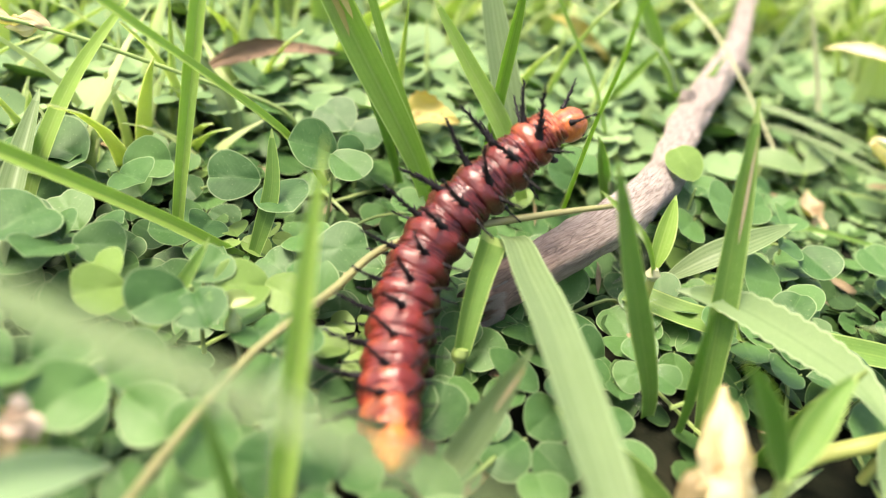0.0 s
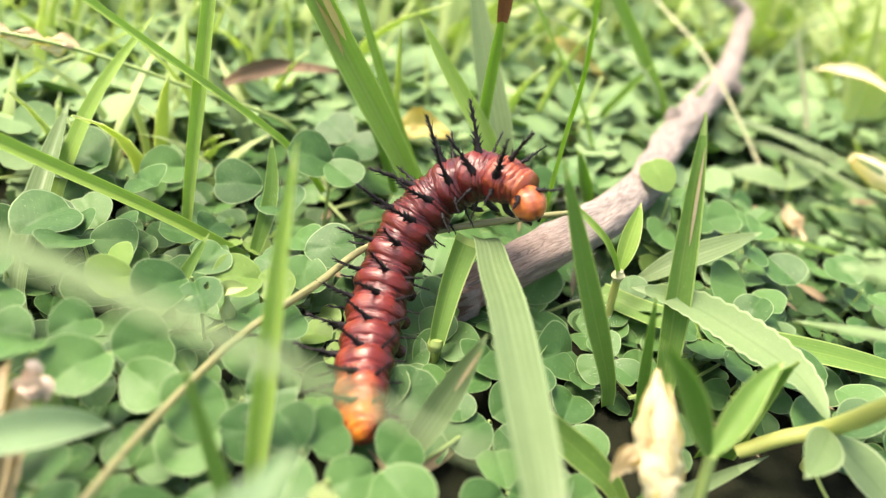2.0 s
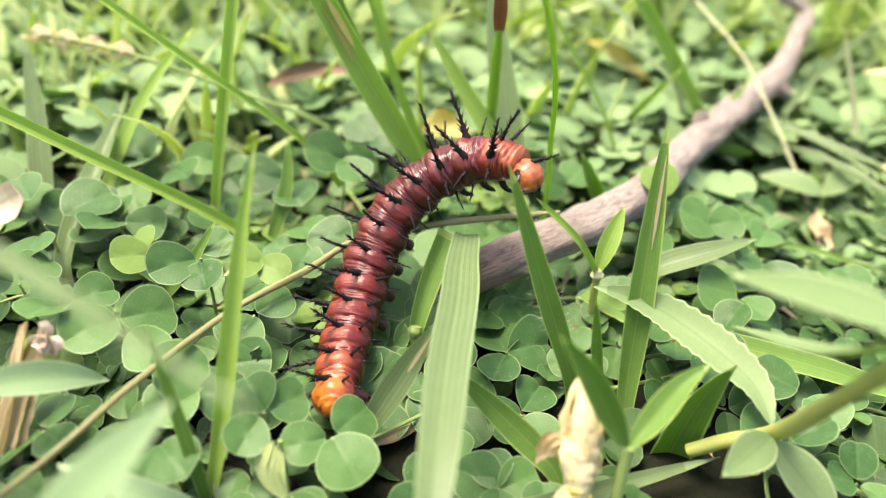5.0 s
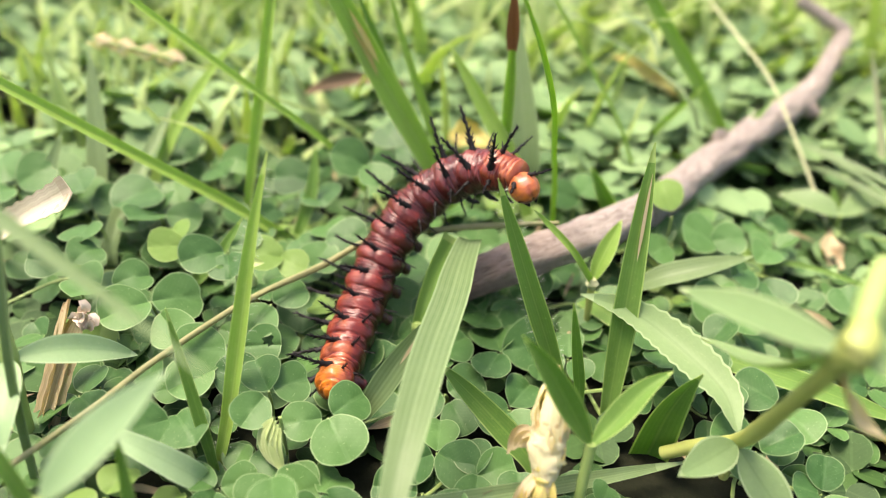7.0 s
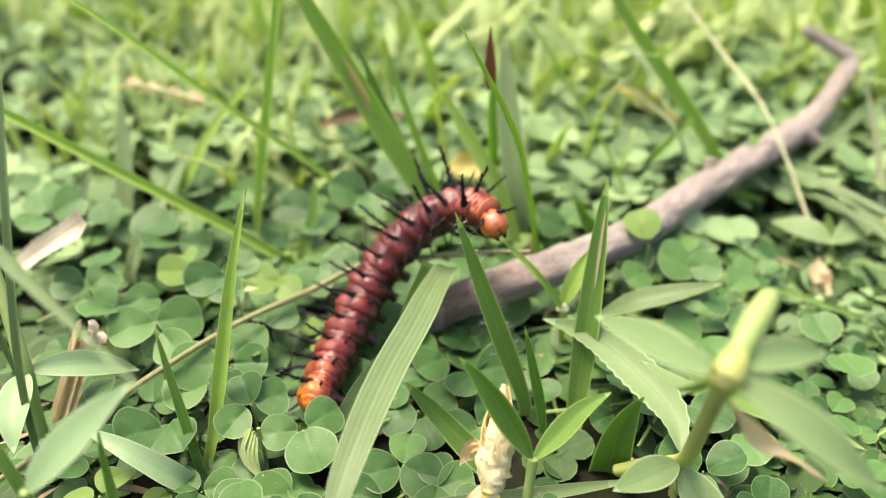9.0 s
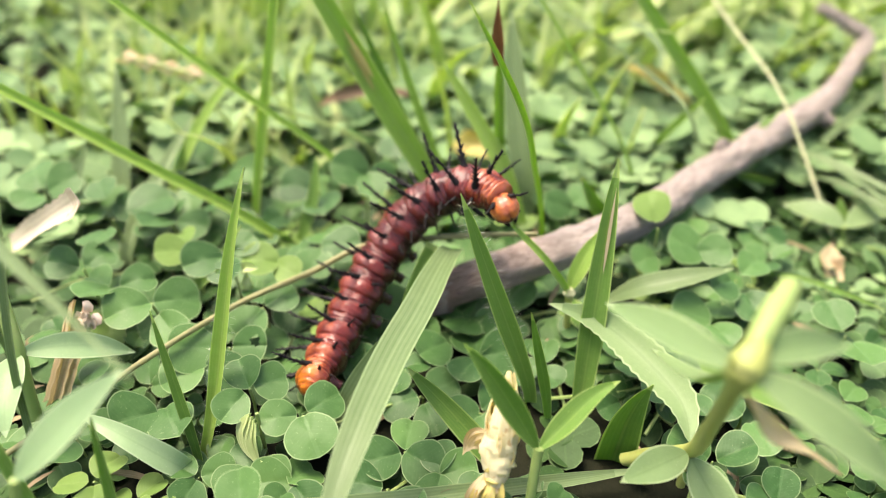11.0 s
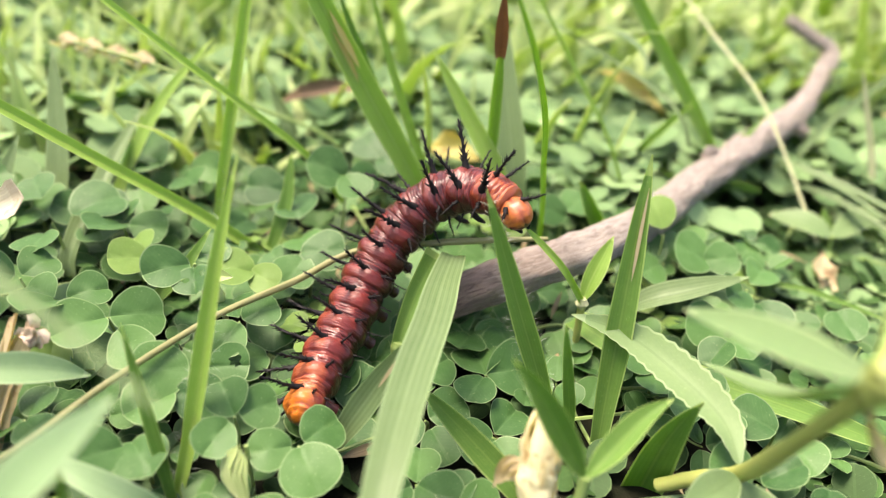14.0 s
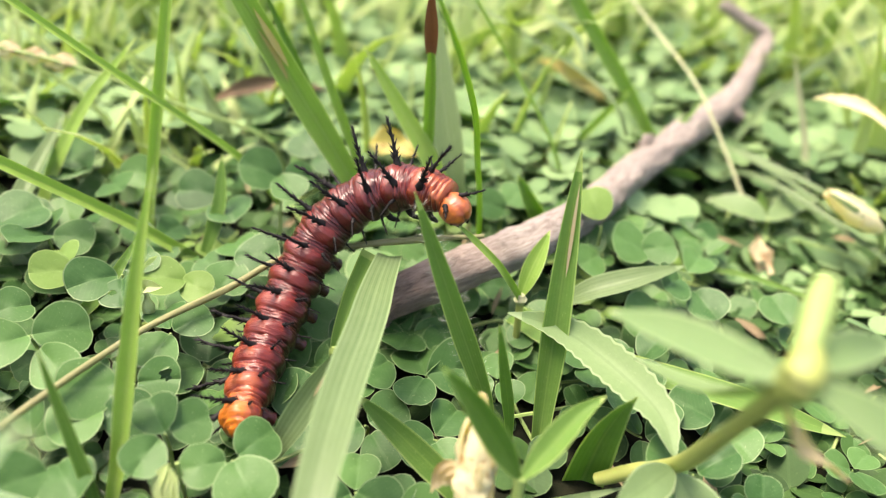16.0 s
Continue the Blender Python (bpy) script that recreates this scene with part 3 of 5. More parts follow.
# ---- stick ----
def make_stick():
    line = [(0.16, 1.08, 0.56), (0.8, 1.5, 0.83), (1.6, 2.15, 1.02), (2.45, 3.3, 1.08), (3.2, 5.0, 1.03), (4.0, 6.5, 1.1), (4.55, 7.5, 1.15), (4.95, 8.3, 1.25), (5.45, 9.7, 1.85), (5.15, 9.8, 2.1), (4.5, 9.8, 2.4)]
    radii = [0.23, 0.25, 0.25, 0.245, 0.24, 0.235, 0.26, 0.25, 0.2, 0.16, 0.1]
    vs, fs, uv = tube(line, radii, 130, 32, 0.2, 5)
    # splintered near end
    rng = random.Random(2)
    for j in range(32):
        back = rng.uniform(-0.16, 0.14)
        for k in range(3):
            vs[k * 32 + j] = vs[k * 32 + j] - Vector((0.85, 0.45, 0.25)) * (back * (1 - k / 3))
    stick = tagged(build("stick", vs, fs, BARK, None, "", uv, origin=line[0]), "weathered grey-brown dead stick with cracked bark lying in clover", "stick")
    for j in range(26):
        g = rng.uniform(0, 6.28)
        base = Vector((0.3, 1.17, 0.61)) + Vector((0.1, -0.22 * math.cos(g), 0.22 * math.sin(g)))
        tip = base + Vector((-0.28, -0.14, -0.09)) * rng.uniform(0.4, 1.25) + Vector((rng.uniform(-0.04, 0.04), rng.uniform(-0.04, 0.04), rng.uniform(-0.05, 0.03)))
        v, f, u = tube([base, (base + tip) / 2 + Vector((0, 0, rng.uniform(-0.02, 0.02))), tip], [0.035, 0.028, 0.008], 4, 5)
        build("splinter", [p - Vector(line[0]) for p in v], f, BARK, stick, "", u)
    for at, to, r in (((4.8, 7.7, 1.15), (5.05, 7.6, 1.05), 0.14), ((3.3, 5.5, 1.2), (3.28, 5.55, 1.36), 0.12)):
        v, f, u = tube([at, to], [r * 1.3, r, r * 0.6], 6, 9, 0.3, 9)
        build("knot", [p - Vector(line[0]) for p in v], f, BARK, stick, "", u)
    return stick


make_stick()


# ---- grass blades and stems that stand alone ----
def blade(ctrl, width, material=GRASS, face=(0.1, -0.75, 0.6), label="green grass blade standing in the clover", shape=grass_width, fold=0.25, hair=0, twist=0.0, n=18, name="grass_plant", category="grass", wave=0.0, scar=False, spot=False, tip=None):
    """ctrl from the root to the tip."""
    plant = empty(name, ctrl[0], label, category, "grass plants" if name == "grass_plant" else "")
    o = Vector(ctrl[0])
    v, f, u = ribbon(ctrl, width, shape, face, n, 6, fold, 0.014, twist, 0, wave)
    ob = build("leaf_blade", [p - o for p in v], f, material, plant, "", u)
    if width > 0.14 and material in (GRASS, GRASS_PALE, GRASS_FRESH):
        v, f, u = ribbon(ctrl, width * 0.07, shape, face, n, 2, -0.6, 0.03)
        build("midrib", [p - o for p in v], f, STEM, ob, "pale raised midrib", u)
    if scar:
        at = spline(ctrl, 20)
        f3 = Vector((0.03, -0.035, 0.02))
        v, f, u = ribbon([at[k] + f3 for k in (12, 14, 16, 18)], 0.035, lance_width, face, 8, 2, 0.0, 0.006)
        build("scar", [p - o for p in v], f, STRAW, ob, "narrow white scar", u)
    if spot:
        at = spline(ctrl, 20)
        for k, side, w in ((9, -0.2, 0.15), (10, 0.22, 0.08)):
            lift = Vector((side * width, -0.04, 0.03))
            v, f, u = ribbon([at[k] + lift, at[k + 1] + lift, at[k + 3] + lift * 0.9], w, lance_width, face, 8, 2, 0.2, 0.006, 0, 1)
            build("torn_spot", [p - o for p in v], f, YELLOW, ob, "dry yellow torn spot", u)
    if tip:
        v, f, u = ribbon(tip, 0.16, lambda q: 0.06 + 0.94 * math.sin(math.pi * min(1, 0.28 + 0.72 * q)) ** 1.4, face, 14, 6, 0.8, 0.02)
        build("withered_tip", [p - o for p in v], f, RUST, ob, "withered rusty brown tip", u)
    if hair:
        v, f, u = hairs(ctrl, width, face, hair, 0.11, len(ctrl) * 7 + hair)
        build("rim_hair", [p - o for p in v], f, HAIR, ob, "fine pale hairs on the rims", u)
    return plant


blade([(-1.34, -1.95, 0.0), (-1.32, -1.6, 0.62), (-1.28, -0.95, 2.22), (-1.24, -0.59, 3.01)], 0.18, material=GRASS_FRESH, fold=0.6, hair=170, label="upright bright green hairy grass blade")
blade([(-3.0, 1.7, 0.0), (-2.97, 1.88, 0.85), (-2.83, 2.31, 2.54), (-2.7, 2.75, 4.22), (-2.62, 3.0, 5.4)], 0.17, material=GRASS_FRESH, fold=0.7, label="tall upright grass blade with a keeled back")
blade([(-1.6, 2.7, 0.7), (-2.04, 2.48, 1.43), (-3.28, 1.92, 2.6), (-4.61, 1.48, 3.72), (-5.6, 1.2, 4.4)], 0.1, material=GRASS_FRESH, fold=0.7, shape=strap_width, label="long thin grass stem slanting over the clover", face=(0.3, -0.5, 0.8))
blade([(-2.3, 1.6, 0.35), (-2.98, 1.34, 0.92), (-4.07, 0.82, 1.78), (-5.2, 0.33, 2.64), (-6.3, -0.1, 3.4)], 0.15, material=GRASS_FRESH, fold=0.7, shape=strap_width, label="long green grass stem slanting over the clover", face=(0.2, -0.5, 0.8))
blade([(-0.3, 3.0, 0.3), (-0.62, 2.91, 1.1), (-1.4, 2.75, 2.49), (-2.14, 2.54, 3.88), (-2.75, 2.4, 4.9)], 0.36, material=GRASS_FRESH, label="broad grass blade with a torn yellow spot", spot=True)
blade([(-0.2, 3.3, 0.3), (-0.7, 3.3, 1.3), (-1.2, 3.35, 2.5), (-1.6, 3.4, 3.6)], 0.14, material=GRASS_FRESH, label="narrow grass blade leaning behind the caterpillar")
blade([(0.75, 3.1, 0.6), (0.39, 3.17, 1.41), (-0.13, 3.25, 2.13), (-0.65, 3.3, 2.85)], 0.26, material=GRASS_FRESH, label="pointed grass blade behind the caterpillar")
blade([(0.27, 3.45, 0.6), (0.26, 3.3, 1.84), (0.27, 2.95, 3.26)], 0.15, material=GRASS_FRESH, fold=0.6, shape=strap_width, label="upright grass blade with a withered rusty tip", tip=[(0.27, 2.96, 3.02), (0.26, 2.92, 3.3), (0.25, 2.89, 3.55), (0.24, 2.86, 3.9)])
blade([(0.7, 3.5, 0.4), (0.57, 3.62, 1.18), (0.18, 4.2, 2.3), (-0.1, 4.7, 3.2)], 0.42, material=GRASS_PALE, label="broad pale grass blade behind the caterpillar")
blade([(1.15, 2.7, 0.7), (1.12, 2.4, 1.5), (1.07, 2.02, 2.23), (1.05, 1.72, 2.76), (0.99, 1.39, 3.26), (0.85, 0.9, 3.95), (0.6, 0.6, 4.6)], 0.075, material=GRASS_FRESH, fold=0.5, label="thin green grass blade arching forward", face=(0.35, -0.75, 0.4), shape=strap_width)
blade([(2.32, 0.09, 0.0), (2.28, 0.36, 0.63), (2.19, 0.91, 2.18), (2.15, 1.19, 2.95)], 0.3, label="upright grass blade with a white scar", fold=0.4, scar=True)
blade([(1.75, 0.11, 0.2), (1.66, 0.12, 0.57), (1.21, 0.15, 1.66), (0.77, 0.17, 2.76)], 0.24, hair=150, label="upright hairy grass blade before the stick")
blade([(1.75, -1.0, 0.1), (1.58, -0.9, 0.3), (1.05, -0.77, 0.68), (0.57, -0.75, 1.1)], 0.28, label="low grass blade among clover leaves")
blade([(-0.2, -0.98, 0.1), (-0.14, -0.88, 0.36), (0.11, -0.69, 0.9), (0.35, -0.54, 1.45)], 0.27, material=GRASS_PALE, shape=lance_width, label="short green grass blade beside the caterpillar's tail", scar=True)
blade([(-1.27, -2.05, 0.0), (-1.32, -1.99, 0.32), (-1.53, -1.85, 1.1), (-1.75, -1.71, 1.88)], 0.14, label="thin short grass blade")
blade([(2.0, -0.06, 0.2), (1.95, -0.1, 0.6), (1.84, -0.16, 1.16), (1.71, -0.26, 1.84)], 0.13, label="thin short grass blade")
blade([(2.2, 1.8, 0.55), (2.62, 1.85, 0.88), (2.95, 1.94, 1.02), (3.28, 2.07, 1.12), (3.66, 2.26, 1.2)], 0.3, material=GRASS_PALE, shape=lance_width, label="pale pointed leaf lying in the clover", name="grass_leaf", category="leaf", face=(0, -0.35, 0.9))
blade([(1.8, 1.6, 0.5), (2.3, 1.2, 0.58), (3.0, 1.0, 0.6), (4.2, 0.85, 0.6), (5.4, 0.7, 0.5)], 0.28, shape=strap_width, label="long grass blade lying across the clover", face=(0, -0.5, 0.85))
blade([(3.7, 6.5, 0.5), (3.11, 6.24, 1.4), (2.23, 5.87, 2.56), (1.35, 5.53, 3.72), (0.9, 5.35, 4.4)], 0.27, material=GRASS_FRESH, label="broad dark green grass blade by the stick")
blade([(5.2, 5.25, 0.2), (5.02, 5.5, 0.44), (4.5, 6.18, 1.16), (3.93, 6.86, 1.84), (3.19, 7.51, 2.37), (2.44, 8.15, 2.9), (1.6, 8.8, 3.4)], 0.048, material=STEM_PALE, shape=strap_width, label="thin pale dry grass stem bent over the stick")
blade([(6.2, 6.6, 0.3), (5.9, 6.9, 1.2), (5.33, 7.11, 2.47)], 0.13, material=STEM_PALE, label="pale dry grass stem")
blade([(-3.7, -1.9, 0.0), (-3.5, -2.15, 2.4), (-2.9, -2.45, 3.32), (-2.0, -2.81, 3.45), (-1.0, -3.21, 3.47), (0.05, -3.62, 3.45)], 0.15, material=GRASS_PALE, label="thin pale grass blade arching near the lens", face=(0, -0.5, 0.9), shape=lambda q: max(0.15, 1 - q ** 4))
blade([(-1.75, -3.4, 0.0), (-1.95, -3.38, 1.1), (-2.2, -3.32, 1.7), (-2.7, -3.15, 2.3)], 0.17, label="bright green grass blade")

blade([(0.0, 10.6, 0.2), (0.22, 10.17, 0.6), (1.0, 8.8, 1.9), (1.89, 6.93, 2.25), (2.1, 6.3, 2.0)], 0.34, material=GRASS_PALE, label="pale grass blade bent over far clover", face=(0.2, -0.4, 0.9))
blade([(2.8, -0.2, 0.0), (2.84, -0.3, 0.7), (2.92, -0.38, 1.2), (3.0, -0.45, 1.5)], 0.42, label="short broad dark green grass blade under the toothed leaf", shape=lambda q: max(0.04, 1 - q ** 2.2))
blade([(-1.24, -2.1, 0.05), (-1.3, -2.3, 0.45), (-1.61, -2.42, 0.78), (-1.95, -2.45, 0.92), (-2.25, -2.44, 0.95)], 0.27, material=GLAUCOUS, label="low pale grass blade arching over clover", face=(0.1, -0.4, 0.9))
blade([(-2.28, -3.5, 0.4), (-0.95, -2.8, 0.42), (0.39, -2.1, 0.4), (1.68, -1.32, 0.32), (3.2, -0.4, 0.3)], 0.19, material=GRASS_PALE, label="long brown-edged grass blade lying in front", face=(0.0, -0.6, 0.8), shape=strap_width)
blade([(-1.38, -3.12, 0.0), (-1.34, -3.04, 1.0), (-1.32, -3.0, 1.86)], 0.15, label="short upright grass blade")


blade([(-1.9, -3.5, 0.3), (-1.52, -3.17, 0.4), (-0.9, -2.72, 0.42), (-0.18, -2.36, 0.4), (0.4, -2.1, 0.3)], 0.24, material=GRASS_PALE, label="low green grass blade lying in front", face=(0.0, -0.5, 0.85))
blade([(2.3, 4.9, 0.2), (1.8, 4.8, 1.36), (1.1, 4.7, 2.4), (0.44, 4.57, 3.35), (0.0, 4.5, 3.9)], 0.055, material=GRASS_FRESH, label="thin light green grass stem behind the caterpillar", shape=strap_width)
blade([(4.9, 7.1, 0.9), (5.6, 8.2, 1.35), (7.0, 10.3, 1.7), (8.6, 12.6, 1.7)], 0.13, material=GRASS_PALE, label="pale grass blade slanting past the stick", shape=strap_width)
blade([(2.0, 5.95, 0.2), (2.04, 5.95, 0.49), (2.45, 5.9, 1.2), (2.88, 5.86, 1.89)], 0.12, material=GRASS_FRESH, label="short green grass stem leaning over withered leaves", shape=strap_width, fold=0.6)
blade([(2.9, 5.0, 1.5), (2.55, 5.24, 1.98), (1.3, 6.5, 2.2), (0.06, 7.76, 2.25), (-1.0, 8.8, 2.1)], 0.06, material=GRASS_PALE, label="long thin grass stem slanting behind the caterpillar", shape=strap_width)
blade([(4.3, 6.6, 0.9), (4.56, 6.4, 1.0), (5.3, 5.65, 1.02), (5.9, 5.0, 0.95), (6.6, 4.3, 0.8)], 0.07, material=GRASS_PALE, label="thin green stem lying over clover beside the stick", shape=strap_width, face=(0, -0.4, 0.9))
blade([(-2.9, 4.05, 0.4), (-3.03, 4.13, 0.88), (-3.3, 4.28, 1.2), (-3.49, 4.39, 1.5)], 0.24, material=GRASS_PALE, label="short folded pale grass leaf in the clover", fold=0.6)
blade([(-0.75, 3.5, 0.4), (-1.05, 3.4, 1.3), (-1.5, 3.3, 2.4), (-1.95, 3.2, 3.5)], 0.16, label="dark narrow grass blade beside the torn blade", fold=0.6)
# back corner beyond the slanting stems
blade([(-5.0, 1.3, 0.0), (-5.18, 1.49, 0.5), (-5.5, 2.1, 1.35), (-5.85, 2.66, 2.17)], 0.34, material=GRASS_PALE, label="broad bluish grass blade in the clover")
blade([(-4.2, 0.4, 0.1), (-4.28, 0.57, 0.5), (-4.48, 1.7, 1.0), (-4.68, 2.82, 1.42)], 0.3, material=GRASS_PALE, label="broad bluish grass blade in the clover", fold=0.6)
blade([(-4.6, 1.6, 0.0), (-4.5, 2.0, 0.8), (-4.2, 2.6, 1.7), (-3.7, 3.2, 2.5)], 0.2, material=GRASS_FRESH, label="upright green grass blade in the clover")
blade([(-3.1, 0.0, 0.2), (-2.6, 0.3, 0.8), (-2.3, 0.55, 1.35)], 0.17, label="short pointed grass blade in the clover")
blade([(-2.2, 1.6, 0.3), (-2.05, 1.9, 1.0), (-2.1, 2.2, 1.6)], 0.2, label="short pointed grass blade in the clover")
blade([(-5.4, 0.6, 0.0), (-5.5, 0.9, 0.8), (-5.4, 1.3, 1.5)], 0.3, material=GRASS_PALE, label="broad bluish grass blade in the clover")
blade([(-2.7, -2.75, 0.0), (-2.8, -2.49, 1.5), (-2.95, -1.95, 3.0), (-3.3, -1.15, 4.52)], 0.1, material=GRASS_PALE, label="tall thin pale grass stem near the lens", fold=0.7, shape=strap_width)
# behind the stick
blade([(2.0, 3.9, 0.3), (1.75, 3.5, 0.9), (1.5, 3.2, 1.5)], 0.24, label="short pointed grass blade in the clover")
blade([(2.9, 5.4, 0.4), (3.5, 5.9, 1.0), (4.1, 6.6, 1.6)], 0.16, label="short grass blade beside the stick")
blade([(4.4, 6.8, 0.6), (4.73, 6.53, 0.9), (5.4, 5.97, 0.95), (6.09, 5.47, 0.9), (6.6, 5.1, 0.8)], 0.15, material=GRASS_PALE, label="grass blade lying over clover", face=(0, -0.4, 0.9))
blade([(4.6, 6.4, 0.4), (4.93, 6.17, 0.7), (5.61, 5.57, 0.75), (6.7, 4.41, 0.6), (7.4, 3.7, 0.4)], 0.15, material=GRASS_PALE, label="grass blade lying over clover", face=(0, -0.4, 0.9))
blade([(5.36, 5.5, 0.1), (5.3, 5.6, 0.35), (5.22, 5.78, 0.62)], 0.24, label="short upright grass blade behind the seedling")
blade([(4.0, 3.6, 0.3), (4.63, 3.56, 0.42), (5.21, 3.42, 0.42), (5.73, 3.34, 0.35)], 0.07, shape=strap_width, label="thin green stem lying over clover")


def make_shoot():
    """Grass shoot: a sheath behind the caterpillar whose blade arches forward over the clover."""
    root = (-0.04, 0.36, 0.0)
    shoot = empty("grass_shoot", root, "grass shoot with a sheath and a long blade arching forward", "grass")
    o = Vector(root)
    v, f, u = tube([(-0.04, 0.36, -0.02), (-0.03, 0.4, 0.25), (-0.02, 0.46, 0.46)], [0.065, 0.062, 0.07], 8, 10, 0.06, 2)
    build("stem", [p - o for p in v], f, GRASS_FRESH, shoot, "", u)
    v, f, u = tube([(-0.03, 0.42, 0.36), (-0.025, 0.44, 0.42), (-0.02, 0.46, 0.48)], [0.066, 0.085, 0.066], 6, 10, 0.05, 3)
    build("node", [p - o for p in v], f, STEM, shoot, "swollen yellowish node", u)
    v, f, u = ribbon([(-0.02, 0.44, 0.42), (0.0, 0.58, 0.65), (0.06, 0.85, 0.98), (0.16, 1.15, 1.3)], 0.3, lambda q: 0.5 + 0.5 * q ** 0.7, (0.25, -0.9, 0.3), 14, 6, 0.5, 0.02)
    build("sheath", [p - o for p in v], f, GRASS, shoot, "folded green sheath", u)
    v, f, u = ribbon([(0.34, 1.2, 1.28), (0.37, 0.95, 1.38), (0.42, 0.4, 1.45), (0.5, -0.25, 1.53), (0.58, -1.24, 1.61), (0.69, -2.24, 1.55), (0.8, -3.2, 1.2)], 0.36, lambda s: min(1.0, 0.75 + s) * max(0.02, 1 - s ** 6), (0.05, -0.3, 1.0), 26, 8, 0.2, 0.014)
    build("leaf_blade", [p - o for p in v], f, GRASS_PALE, shoot, "long pale ribbed blade", u)


make_shoot()


def make_young_shoot():
    """Young grass shoot beside the stick: a yellowish stem, one upright leaf and one thin leaf curving off."""
    root = (1.9, 1.3, 0.0)
    shoot = empty("young_grass_shoot", root, "young grass shoot with a yellowish stem and two small leaves", "grass")
    o = Vector(root)
    v, f, u = tube([(1.9, 1.3, 0.0), (1.87, 1.29, 0.5), (1.84, 1.27, 1.0)], [0.05, 0.042, 0.045], 12, 9, 0.06, 2)
    build("stem", [p - o for p in v], f, STEM_RED, shoot, "", u)
    v, f, u = tube([(1.85, 1.27, 0.93), (1.84, 1.27, 1.0), (1.84, 1.27, 1.06)], [0.045, 0.075, 0.04], 8, 10, 0.2, 4)
    build("node", [p - o for p in v], f, STEM_PALE, shoot, "pale ragged node", u)
    for line, width, face in (([(1.84, 1.28, 1.0), (1.88, 1.42, 1.22), (2.02, 1.8, 1.62)], 0.22, (0.1, -0.75, 0.6)), ([(1.84, 1.26, 1.0), (1.65, 1.12, 1.37), (1.47, 1.08, 1.6), (1.04, 1.09, 1.95)], 0.085, (0.35, -0.6, 0.6))):
        v, f, u = ribbon(line, width, lance_width if width > 0.1 else strap_width, face, 18, 6, 0.4, 0.014)
        build("leaf_blade", [p - o for p in v], f, GRASS_FRESH, shoot, "", u)


make_young_shoot()


# ---- long dry stalk lying behind the caterpillar ----
def make_stalk():
    line = [(-2.9, -3.1, 0.6), (-2.37, -2.3, 0.9), (-2.14, -1.5, 0.95), (-1.75, -0.4, 0.97), (-1.25, 0.42, 1.0), (-0.8, 1.05, 1.12), (0.02, 1.3, 1.3), (0.8, 1.42, 1.48), (1.32, 1.5, 1.58)]
    v, f, u = tube(line, [0.03, 0.03, 0.034, 0.034, 0.04, 0.034, 0.038, 0.025], 60, 9, 0.12, 3)
    tagged(build("dry_stalk", v, f, STEM_DRY, None, "", u, origin=line[0]), "long thin yellowish dry grass stalk lying across the clover", "stalk")


make_stalk()


# ---- broad-leaved herbs ----
def leaf_part(parent, root, ctrl, width, label="", material=HERB, face=(0, -0.4, 0.9), teeth=0, shape=lance_width, fold=0.3, n=18, wave=0.0):
    v, f, u = ribbon(ctrl, width, shape, face, n, 6, fold, 0.02, 0, teeth, wave)
    o = Vector(root)
    return build("leaf", [p - o for p in v], f, material, parent, label, u)


def stem_part(parent, root, ctrl, radii, material=STEM, name="stem", label=""):
    v, f, u = tube(ctrl, radii, 24, 9, 0.08, 1)
    o = Vector(root)
    return build(name, [p - o for p in v], f, material, parent, label, u)


